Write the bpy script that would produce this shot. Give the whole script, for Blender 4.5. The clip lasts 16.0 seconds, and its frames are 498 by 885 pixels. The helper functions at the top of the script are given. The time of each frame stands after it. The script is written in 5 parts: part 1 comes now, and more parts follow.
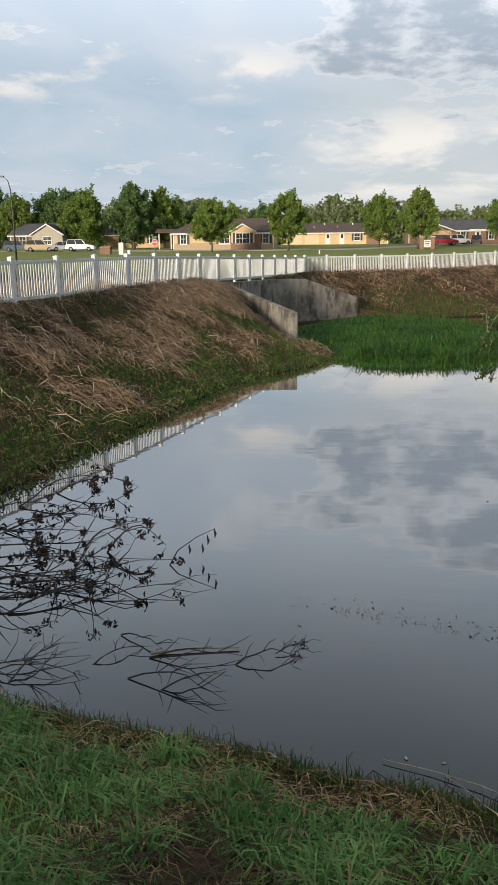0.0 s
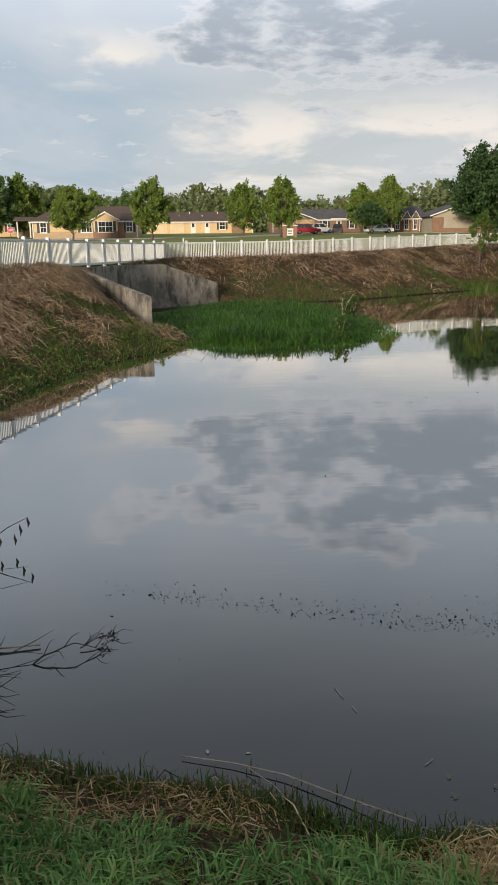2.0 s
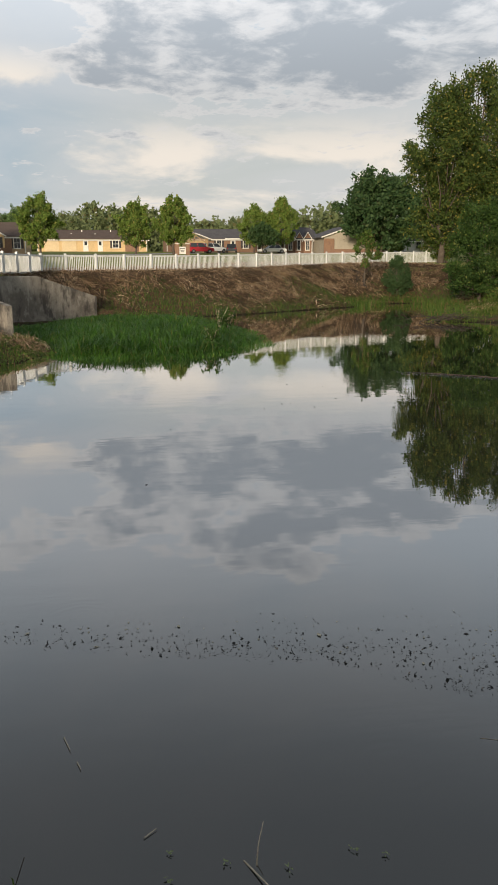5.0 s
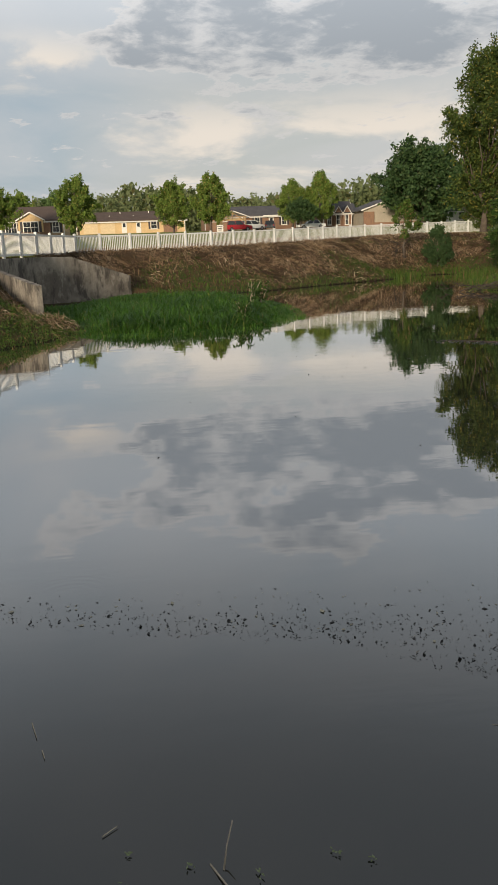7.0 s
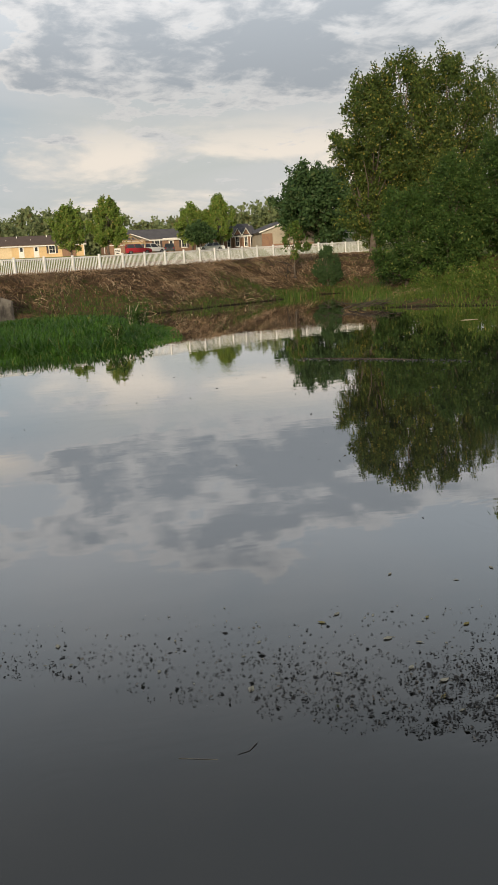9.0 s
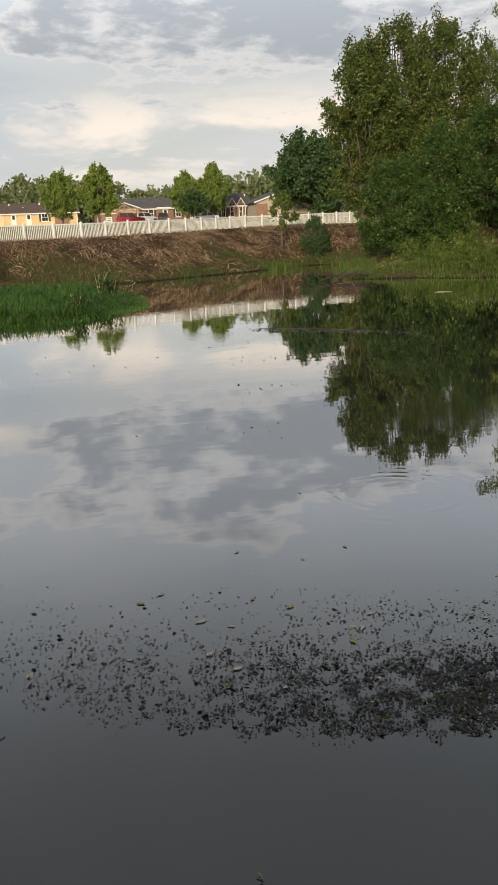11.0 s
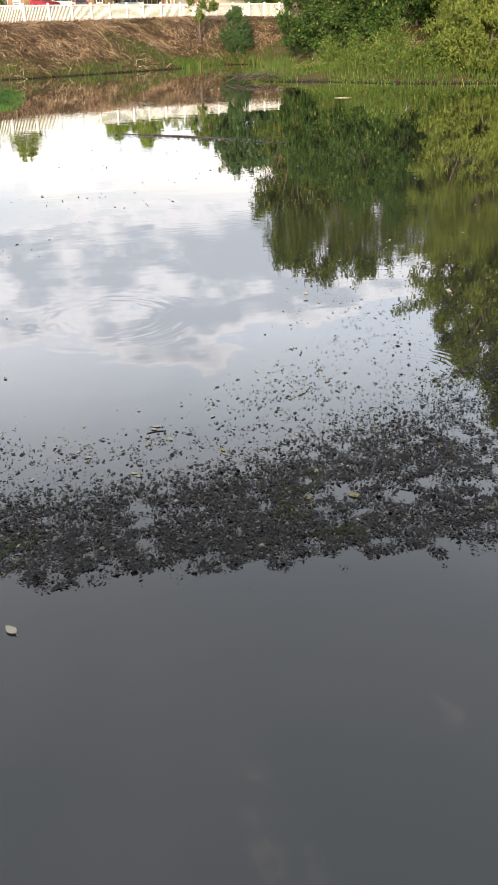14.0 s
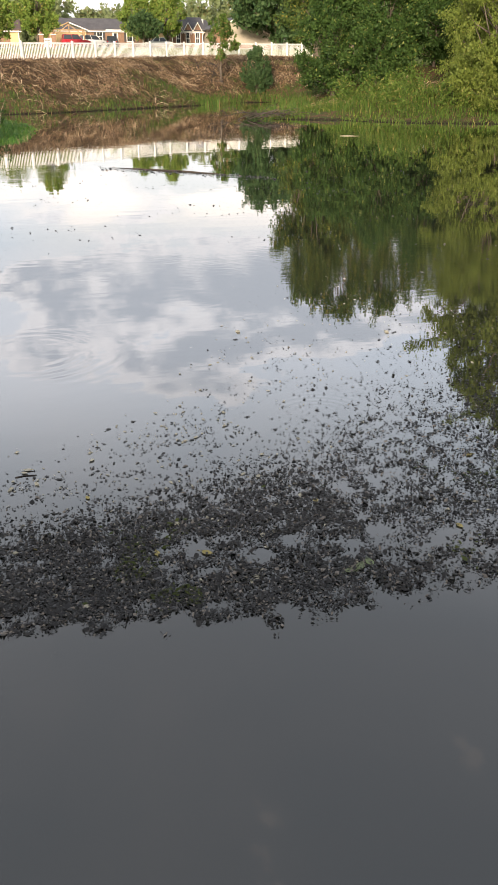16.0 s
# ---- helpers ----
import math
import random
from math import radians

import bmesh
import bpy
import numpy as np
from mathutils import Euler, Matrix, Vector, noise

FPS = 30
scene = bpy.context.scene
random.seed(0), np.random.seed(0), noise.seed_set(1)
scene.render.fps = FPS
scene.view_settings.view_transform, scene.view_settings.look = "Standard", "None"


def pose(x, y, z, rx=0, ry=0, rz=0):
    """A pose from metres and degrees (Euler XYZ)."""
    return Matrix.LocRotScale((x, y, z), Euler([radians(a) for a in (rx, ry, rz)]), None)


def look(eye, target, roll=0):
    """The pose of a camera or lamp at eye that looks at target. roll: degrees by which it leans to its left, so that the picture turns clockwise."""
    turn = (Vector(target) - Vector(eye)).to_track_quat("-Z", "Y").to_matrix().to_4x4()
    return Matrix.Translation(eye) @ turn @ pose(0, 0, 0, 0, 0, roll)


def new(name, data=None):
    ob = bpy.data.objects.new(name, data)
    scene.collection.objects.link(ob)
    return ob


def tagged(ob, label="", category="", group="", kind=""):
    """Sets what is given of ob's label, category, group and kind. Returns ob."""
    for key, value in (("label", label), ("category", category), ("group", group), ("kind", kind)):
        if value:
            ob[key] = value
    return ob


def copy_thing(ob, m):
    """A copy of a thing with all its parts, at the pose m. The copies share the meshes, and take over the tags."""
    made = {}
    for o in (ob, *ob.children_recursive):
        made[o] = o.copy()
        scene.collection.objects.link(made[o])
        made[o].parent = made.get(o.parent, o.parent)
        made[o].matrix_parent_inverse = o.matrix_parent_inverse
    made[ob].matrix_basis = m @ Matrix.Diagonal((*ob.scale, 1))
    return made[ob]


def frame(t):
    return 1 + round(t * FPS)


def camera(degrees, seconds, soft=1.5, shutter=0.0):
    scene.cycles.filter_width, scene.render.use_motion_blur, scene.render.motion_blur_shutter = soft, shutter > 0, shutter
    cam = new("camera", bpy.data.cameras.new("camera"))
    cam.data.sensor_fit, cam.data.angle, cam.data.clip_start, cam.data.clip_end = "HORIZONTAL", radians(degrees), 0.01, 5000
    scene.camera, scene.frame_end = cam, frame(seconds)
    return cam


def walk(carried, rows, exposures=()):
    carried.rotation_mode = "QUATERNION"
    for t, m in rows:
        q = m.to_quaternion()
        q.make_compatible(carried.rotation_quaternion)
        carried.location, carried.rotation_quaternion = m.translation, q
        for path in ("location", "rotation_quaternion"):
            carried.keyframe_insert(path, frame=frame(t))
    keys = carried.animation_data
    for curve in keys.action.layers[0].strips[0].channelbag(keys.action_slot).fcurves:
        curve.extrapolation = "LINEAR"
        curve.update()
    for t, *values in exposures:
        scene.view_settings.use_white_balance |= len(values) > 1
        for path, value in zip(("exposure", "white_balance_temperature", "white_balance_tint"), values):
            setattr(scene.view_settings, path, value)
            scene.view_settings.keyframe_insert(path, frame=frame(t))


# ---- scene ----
cam = camera(34.8, 16.0, 1.2)

PATH = [
    (0, (2.048, -0.301, 3.304), (1.848, 1.638, 2.857), -0.5),
    (0.5, (2.239, -0.227, 3.262), (2.112, 1.721, 2.826), 1.1),
    (1, (2.383, -0.077, 3.178), (2.38, 1.885, 2.79), 0.6),
    (1.5, (2.473, 0.103, 3.099), (2.552, 2.054, 2.669), -0.2),
    (2, (2.636, 0.22, 3.017), (2.745, 2.161, 2.545), -0.7),
    (2.5, (2.805, 0.346, 2.948), (3.004, 2.288, 2.514), -0.7),
    (3, (2.947, 0.496, 2.863), (3.224, 2.428, 2.425), -1.1),
    (3.5, (3.157, 0.63, 2.788), (3.482, 2.557, 2.366), -0.5),
    (3.7, (3.261, 0.683, 2.765), (3.603, 2.609, 2.348), 0.1),
    (5.8, (3.963, 1.264, 2.456), (4.318, 3.182, 2.016), -0.2),
    (6, (3.977, 1.292, 2.436), (4.34, 3.2, 1.958), 0.2),
    (6.5, (4.04, 1.367, 2.396), (4.357, 3.272, 1.874), 0.3),
    (7, (4.214, 1.443, 2.345), (4.452, 3.372, 1.874), -2.0),
    (7.5, (4.435, 1.526, 2.323), (4.716, 3.452, 1.86), -3.6),
    (8, (4.722, 1.482, 2.282), (5.078, 3.387, 1.786), -3.2),
    (8.5, (5.092, 1.412, 2.302), (5.469, 3.316, 1.821), -2.4),
    (9, (5.414, 1.376, 2.283), (5.866, 3.276, 1.855), -2.9),
    (9.2, (5.569, 1.402, 2.246), (6.075, 3.287, 1.811), -2.7),
    (11.3, (6.706, 1.45, 2.133), (7.12, 3.334, 1.606), -2.1),
    (11.5, (6.798, 1.435, 2.147), (7.161, 3.321, 1.59), -1.5),
    (12, (7.201, 1.454, 2.108), (7.533, 3.32, 1.468), -0.4),
    (12.5, (7.581, 1.416, 2.057), (8.018, 3.227, 1.33), 0.1),
    (13, (7.899, 1.439, 2.024), (8.421, 3.195, 1.22), 0.3),
    (13.5, (8.249, 1.448, 2.005), (8.782, 3.184, 1.167), -0.4),
    (14, (8.499, 1.36, 1.99), (9.033, 3.056, 1.074), -0.6),
    (14.5, (8.691, 1.393, 1.932), (9.232, 3.027, 0.913), 1.1),
    (15, (8.858, 1.398, 1.958), (9.442, 3.03, 0.96), 1.4),
    (15.5, (9.052, 1.404, 1.919), (9.635, 3.104, 1.043), 0.6),
    (16, (9.326, 1.383, 1.956), (9.819, 3.128, 1.112), 0.1),
]
EXPOSURES = (
(0.0, 0.26, 5960, 8), (1.0, 0.14, 6040, 8), (2.0, 0.16, 6130, 9), (3.5, 0.12, 6230, 9), (6.0, 0.15, 6450, 9), (6.5, 0.24, 6440, 9), (7.0, 0.02, 6460, 9), (7.5, 0.02, 6480, 9), (8.0, 0.18, 6490, 9), (9.0, 0.09, 6500, 9), (11.5, 0.3, 6550, 10), (12.0, 0.22, 6580, 10), (12.5, 0.45, 6480, 11),
    (13.0, 1.05, 6460, 12), (13.5, 1.2, 6440, 13), (14.0, 1.35, 6440, 13), (14.5, 1.6, 6460, 14), (15.0, 1.65, 6460, 14), (15.5, 1.65, 6440, 13), (16.0, 1.15, 6440, 13),
)
walk(cam, [(t, look(eye, target, roll)) for t, eye, target, roll in PATH], EXPOSURES)

# ---- world and sun ----
SUN_EL, SUN_AZ = 11.0, 205.0
world = bpy.data.worlds.new("sky")
scene.world = world
world.use_nodes = True
wt = world.node_tree
wt.nodes.clear()


class Nodes:
    """Small helper that adds shader nodes and links them."""

    def __init__(self, tree):
        self.tree = tree

    def plug(self, sock, value):
        if hasattr(value, "is_output"):
            self.tree.links.new(value, sock)
        else:
            sock.default_value = value

    def math(self, op, a, b=0.0, c=None, clamp=False):
        n = self.tree.nodes.new("ShaderNodeMath")
        n.operation, n.use_clamp = op, clamp
        self.plug(n.inputs[0], a)
        self.plug(n.inputs[1], b)
        if c is not None:
            self.plug(n.inputs[2], c)
        return n.outputs[0]

    def vec(self, op, a, b=(0, 0, 0)):
        n = self.tree.nodes.new("ShaderNodeVectorMath")
        n.operation = op
        self.plug(n.inputs[0], a)
        if op == "SCALE":
            self.plug(n.inputs[3], b)
        else:
            self.plug(n.inputs[1], b)
        return n.outputs["Value"] if op in ("LENGTH", "DISTANCE", "DOT_PRODUCT") else n.outputs[0]

    def combine(self, x, y, z):
        n = self.tree.nodes.new("ShaderNodeCombineXYZ")
        for k, v in enumerate((x, y, z)):
            self.plug(n.inputs[k], v)
        return n.outputs[0]

    def split(self, v):
        n = self.tree.nodes.new("ShaderNodeSeparateXYZ")
        self.plug(n.inputs[0], v)
        return n.outputs[0], n.outputs[1], n.outputs[2]

    def noise(self, v, scale, detail=4.0, rough=0.55, warp=0.0):
        n = self.tree.nodes.new("ShaderNodeTexNoise")
        self.plug(n.inputs["Vector"], v)
        n.inputs["Scale"].default_value = scale
        n.inputs["Detail"].default_value = detail
        n.inputs["Roughness"].default_value = rough
        n.inputs["Distortion"].default_value = warp
        return n.outputs["Fac"]

    def ramp(self, value, low, high, to0=0.0, to1=1.0):
        n = self.tree.nodes.new("ShaderNodeMapRange")
        n.interpolation_type = "SMOOTHSTEP"
        self.plug(n.inputs[0], value)
        for k, v in enumerate((low, high, to0, to1)):
            n.inputs[k + 1].default_value = v
        return n.outputs[0]

    def mix(self, fac, a, b, blend="MIX"):
        n = self.tree.nodes.new("ShaderNodeMix")
        n.data_type, n.blend_type = "RGBA", blend
        self.plug(n.inputs[0], fac)
        self.plug(n.inputs[6], a if hasattr(a, "is_output") else (*a, 1.0))
        self.plug(n.inputs[7], b if hasattr(b, "is_output") else (*b, 1.0))
        return n.outputs[2]


def build_sky():
    k = Nodes(wt)
    tex = wt.nodes.new("ShaderNodeTexSky")
    tex.sky_type, tex.sun_disc = "NISHITA", False
    tex.sun_elevation, tex.sun_rotation = radians(SUN_EL), radians(SUN_AZ)
    tex.air_density, tex.dust_density, tex.ozone_density = 1.2, 2.0, 1.5
    co = wt.nodes.new("ShaderNodeTexCoord").outputs["Generated"]
    x, y, z = k.split(co)
    zc = k.math("MAXIMUM", z, 0.0)
    up = k.math("ADD", zc, 0.10)
    u, v = k.math("DIVIDE", x, up), k.math("DIVIDE", y, up)
    flat = k.combine(u, v, 0.0)
    clear = k.mix(1.0, tex.outputs[0], (SKY_GAIN, SKY_GAIN, SKY_GAIN), "MULTIPLY")
    side = k.math("DIVIDE", x, k.math("MAXIMUM", y, 0.05))
    left = k.ramp(k.math("ADD", side, k.math("MULTIPLY", k.noise(co, 5.0, 3.0, 0.5), 0.2)), 0.20, -0.02)
    haze = k.mix(left, (0.60, 0.60, 0.59), (0.46, 0.53, 0.60))
    haze = k.mix(k.ramp(z, 0.16, 0.26), haze, (0.55, 0.58, 0.62))
    haze = k.mix(k.ramp(z, 0.27, 0.42), haze, (0.53, 0.57, 0.605))
    col = k.mix(0.85, clear, haze)
    # thin high veil, pale and streaked
    veil = k.ramp(k.noise(k.vec("MULTIPLY", flat, (0.9, 0.6, 1.0)), 1.1, 7.0, 0.55, 0.5), 0.36, 0.66)
    col = k.mix(k.math("MULTIPLY", veil, 0.50), col, (0.67, 0.66, 0.66))
    # lit cumulus heads: low over the right, higher over the left
    heads = k.noise(k.vec("MULTIPLY", co, (1.0, 1.0, 2.8)), 5.0, 7.0, 0.56, 0.3)
    low = k.math("MULTIPLY", k.math("MULTIPLY", k.ramp(z, 0.05, 0.09), k.ramp(z, 0.19, 0.13)), k.ramp(left, 0.9, 0.4))
    high = k.math("MULTIPLY", k.math("MULTIPLY", k.ramp(z, 0.165, 0.195), k.ramp(z, 0.25, 0.205)), left)
    puff = k.ramp(heads, 0.46, 0.60)
    puff = k.math("MULTIPLY", puff, k.math("MAXIMUM", low, high))
    col = k.mix(k.math("MULTIPLY", puff, 0.92), col, (0.93, 0.83, 0.72))
    # broken grey cloud bank: a mottled layer with a flat base, thinning out to single puffs
    warp = k.noise(flat, 1.6, 4.0, 0.55)
    wide = k.noise(k.vec("ADD", k.vec("MULTIPLY", flat, (1.0, 0.8, 1.0)), CLOUD_SHIFT), 2.0, 8.0, 0.60, 0.35)
    fine = k.noise(k.vec("MULTIPLY", flat, (1.0, 0.85, 1.0)), 6.5, 6.0, 0.62, 0.3)
    shift = k.math("MULTIPLY", k.math("SUBTRACT", warp, 0.5), 1.1)
    uu, vv = k.math("ADD", u, shift), k.math("SUBTRACT", v, shift)
    cover = 0.0
    for lo, lo2, hi2, hi, near, near2, far2, far, gain in BANKS:
        across = k.math("MULTIPLY", k.ramp(uu, lo, lo2), k.ramp(uu, hi, hi2))
        depth = k.math("MULTIPLY", k.ramp(vv, near, near2), k.ramp(vv, far, far2))
        cover = k.math("ADD", cover, k.math("MULTIPLY", k.math("MULTIPLY", across, depth), gain))
    grain = k.math("ADD", k.math("MULTIPLY", k.math("SUBTRACT", wide, 0.5), 1.9), k.math("MULTIPLY", k.math("SUBTRACT", fine, 0.5), 1.25))
    body = k.math("ADD", cover, grain)
    edge = k.ramp(body, 0.18, 0.30)
    core = k.ramp(body, 0.27, 0.72)
    col = k.mix(k.math("MULTIPLY", edge, 0.60), col, (0.73, 0.70, 0.68))
    col = k.mix(k.math("MULTIPLY", core, 0.88), col, (0.35, 0.385, 0.425))
    # the overcast glows above the low banks and deepens towards the zenith
    lift = k.math("MULTIPLY", k.ramp(z, 0.18, 0.34, 1.0, ZENITH), k.ramp(z, 0.34, 0.62, 1.0, 0.52))
    col = k.vec("SCALE", col, lift)
    bg = wt.nodes.new("ShaderNodeBackground")
    wt.links.new(col, bg.inputs[0])
    bg.inputs[1].default_value = SKY_STRENGTH
    out = wt.nodes.new("ShaderNodeOutputWorld")
    wt.links.new(bg.outputs[0], out.inputs[0])


SKY_GAIN, SKY_STRENGTH, ZENITH = 0.12, 0.90, 1.45
CLOUD_SHIFT = (3.1, 1.7, 0.0)
# each: the bank's stretch across and in depth on the flat cloud layer, and its weight
BANKS = ((-0.30, 0.1, 0.9, 1.45, 1.85, 2.3, 3.20, 3.50, 0.54), (0.6, 1.0, 2.0, 2.6, 1.6, 2.0, 2.7, 3.2, 0.28), (-2.5, -1.5, 2.0, 3.0, 0.6, 1.0, 1.8, 2.3, -0.25))
build_sky()

lamp = bpy.data.lights.new("sun", "SUN")
lamp.energy, lamp.angle, lamp.color = 4.2, radians(9.0), (1.0, 0.83, 0.62)
sun = new("sun", lamp)
az = radians(SUN_AZ)
sun.matrix_world = look((0, 0, 60), (-math.sin(az) * 50, -math.cos(az) * 50, 60 - 50 * math.tan(radians(SUN_EL))))

# ---- materials ----


def material(name, base, rough=0.8, metal=0.0, ior=1.45, spec=0.5):
    m = bpy.data.materials.new(name)
    m.use_nodes = True
    b = m.node_tree.nodes["Principled BSDF"]
    b.inputs["Base Color"].default_value = (*base, 1)
    b.inputs["Roughness"].default_value = rough
    b.inputs["Metallic"].default_value = metal
    b.inputs["IOR"].default_value = ior
    b.inputs["Specular IOR Level"].default_value = spec
    return m, b, Nodes(m.node_tree)


def position(k):
    return k.tree.nodes.new("ShaderNodeNewGeometry").outputs["Position"]


def bump(k, b, height, strength=0.3, distance=0.02):
    n = k.tree.nodes.new("ShaderNodeBump")
    n.inputs["Strength"].default_value, n.inputs["Distance"].default_value = strength, distance
    k.plug(n.inputs["Height"], height)
    k.plug(b.inputs["Normal"], n.outputs[0])


def varied(name, a, c, scale, rough=0.8, fine=8.0, relief=0.25, depth=0.01, dirt=None, metal=0.0):
    """Two colours mixed at two scales, with fine relief."""
    m, b, k = material(name, a, rough, metal)
    p = position(k)
    f = k.ramp(k.noise(p, scale, 5.0, 0.6), 0.35, 0.65)
    g = k.noise(p, scale * fine, 4.0, 0.6)
    col = k.mix(f, a, c)
    col = k.mix(k.ramp(g, 0.3, 0.75, 0.0, 0.35), col, tuple(v * 0.55 for v in a))
    if dirt:
        col = k.mix(k.ramp(k.noise(p, scale * 0.4, 6.0, 0.65), 0.5, 0.7, 0.0, 0.8), col, dirt)
    k.plug(b.inputs["Base Color"], col)
    k.plug(b.inputs["Roughness"], k.ramp(g, 0.2, 0.8, max(0.05, rough - 0.12), min(1.0, rough + 0.1)))
    bump(k, b, g, relief, depth)
    return m


def foliage(name, a, c, dry=None, share=0.12, rough=0.55, clear=0.35, spec=0.2):
    """Leaf material: each leaf its own tone, a share dry or painted as lit, a little light coming through."""
    m, b, k = material(name, a, rough, spec=spec)
    geo = k.tree.nodes.new("ShaderNodeNewGeometry")
    r = geo.outputs["Random Per Island"]
    col = k.mix(r, a, c)
    patch = k.noise(geo.outputs["Position"], 0.7, 3.0, 0.6)
    col = k.mix(k.ramp(patch, 0.35, 0.7, 0.0, 0.6), col, tuple(v * 0.6 for v in a))
    if dry:
        col = k.mix(k.math("GREATER_THAN", k.math("FRACT", k.math("MULTIPLY", r, 17.3)), 1.0 - share), col, dry)
    k.plug(b.inputs["Base Color"], col)
    tr = k.tree.nodes.new("ShaderNodeBsdfTranslucent")
    k.plug(tr.inputs[0], col)
    mx = k.tree.nodes.new("ShaderNodeMixShader")
    mx.inputs[0].default_value = clear
    out = k.tree.nodes["Material Output"]
    k.tree.links.new(b.outputs[0], mx.inputs[1])
    k.tree.links.new(tr.outputs[0], mx.inputs[2])
    k.tree.links.new(mx.outputs[0], out.inputs[0])
    return m


def ground_material():
    m, b, k = material("ground", (0.1, 0.1, 0.05), 0.95, spec=0.08)
    p = position(k)
    x, y, z = k.split(p)
    big, mid, small = k.noise(p, 0.35, 5.0, 0.6), k.noise(p, 2.2, 5.0, 0.65), k.noise(p, 14.0, 4.0, 0.7)
    straw = k.mix(k.ramp(small, 0.35, 0.65), (0.135, 0.088, 0.048), (0.052, 0.034, 0.021))
    weeds = k.mix(k.ramp(small, 0.3, 0.7), (0.036, 0.052, 0.016), (0.066, 0.076, 0.026))
    bank = k.mix(k.ramp(mid, 0.46, 0.60), straw, weeds)
    lawn = k.mix(k.ramp(big, 0.35, 0.65), (0.210, 0.230, 0.070), (0.165, 0.205, 0.055))
    lawn = k.mix(k.ramp(small, 0.35, 0.7, 0.0, 0.5), lawn, (0.25, 0.22, 0.095))
    top = k.math("ADD", z, k.math("MULTIPLY", k.math("SUBTRACT", mid, 0.5), 0.5))
    col = k.mix(k.math("MULTIPLY", k.ramp(top, 2.3, 2.75), k.ramp(y, 40.0, 62.0)), bank, lawn)
    mud = k.mix(mid, (0.012, 0.010, 0.008), (0.030, 0.023, 0.016))
    wet = k.math("ADD", z, k.math("MULTIPLY", k.math("SUBTRACT", mid, 0.5), 0.25))
    col = k.mix(k.ramp(wet, 0.12, 0.0), col, mud)
    k.plug(b.inputs["Base Color"], col)
    bump(k, b, k.math("ADD", mid, k.math("MULTIPLY", small, 0.5)), 0.6, 0.06)
    return m


RINGS = ((3.56, 6.8, 0.07, 0.45), (5.62, 6.24, 0.06, 0.40), (5.25, 4.63, 0.08, 0.35), (9.27, 7.45, 0.13, 1.0), (9.14, 3.84, 0.06, 0.28), (8.75, 3.82, 0.04, 0.16), (11.0, 5.7, 0.06, 0.5))


def water_material():
    m, b, k = material("pond_water", (0.030, 0.029, 0.024), 0.012, 0.0, 1.5)
    b.inputs["Coat Weight"].default_value, b.inputs["Coat Roughness"].default_value = 1.0, 0.012
    p = position(k)
    murk = k.noise(p, 0.5, 4.0, 0.6)
    k.plug(b.inputs["Base Color"], k.mix(murk, (0.0215, 0.0215, 0.0190), (0.0135, 0.0138, 0.0125)))
    x, y, z = k.split(p)
    swell = k.noise(k.vec("MULTIPLY", p, (0.6, 1.6, 1.0)), 1.6, 3.0, 0.5)
    calm = k.ramp(k.noise(p, 0.16, 3.0, 0.5), 0.5, 0.68)
    rip = k.noise(k.vec("MULTIPLY", p, (1.0, 3.5, 1.0)), 5.0, 2.0, 0.5)
    h = k.math("ADD", k.math("MULTIPLY", swell, 0.0010), k.math("MULTIPLY", k.math("MULTIPLY", rip, calm), 0.0007))
    torn = k.ramp(k.noise(p, 1.8, 3.0, 0.6), 0.42, 0.62)
    for cx, cy, wave, reach in RINGS:
        d = k.vec("DISTANCE", k.combine(x, y, 0.0), (cx, cy, 0.0))
        ring = k.math("SINE", k.math("MULTIPLY", d, 2 * math.pi / wave))
        fade = k.math("MULTIPLY", k.ramp(d, reach, reach * 0.55), k.ramp(d, reach * 0.15, reach * 0.5))
        h = k.math("ADD", h, k.math("MULTIPLY", k.math("MULTIPLY", ring, k.math("MULTIPLY", fade, torn)), wave * (0.0024 if cx > 8 else 0.0010)))
    n = k.tree.nodes.new("ShaderNodeBump")
    n.inputs["Strength"].default_value, n.inputs["Distance"].default_value = 1.0, 1.0
    k.plug(n.inputs["Height"], h)
    k.plug(b.inputs["Normal"], n.outputs[0])
    k.plug(b.inputs["Coat Normal"], n.outputs[0])
    return m


M_GROUND, M_WATER = ground_material(), water_material()
M_MUD = varied("dark_mud", (0.016, 0.014, 0.010), (0.030, 0.024, 0.016), 2.0, 0.7, 6, 0.5, 0.03)
M_VINYL = varied("white_vinyl", (0.78, 0.78, 0.76), (0.70, 0.70, 0.67), 1.5, 0.45, 10, 0.05, 0.002, (0.55, 0.55, 0.50))
M_BARK = varied("bark", (0.085, 0.065, 0.050), (0.14, 0.115, 0.09), 3.0, 0.95, 6, 0.8, 0.03)
M_STICK = varied("dead_wood", (0.030, 0.024, 0.020), (0.055, 0.042, 0.032), 8.0, 0.8, 6, 0.5, 0.004)
M_PALE = varied("bleached_stalk", (0.48, 0.41, 0.31), (0.34, 0.28, 0.20), 8.0, 0.8, 6, 0.4, 0.004)
M_ROOF = varied("brown_shingle", (0.105, 0.075, 0.062), (0.085, 0.060, 0.050), 0.9, 0.95, 9, 0.4, 0.03)
M_ROOFG = varied("grey_shingle", (0.075, 0.072, 0.078), (0.10, 0.095, 0.10), 0.9, 0.95, 9, 0.4, 0.03)
M_SIDING = varied("cream_siding", (0.62, 0.44, 0.23), (0.55, 0.39, 0.20), 0.8, 0.75, 8, 0.1, 0.01)
M_TAN = varied("tan_siding", (0.40, 0.355, 0.28), (0.35, 0.31, 0.245), 0.8, 0.75, 8, 0.1, 0.01)
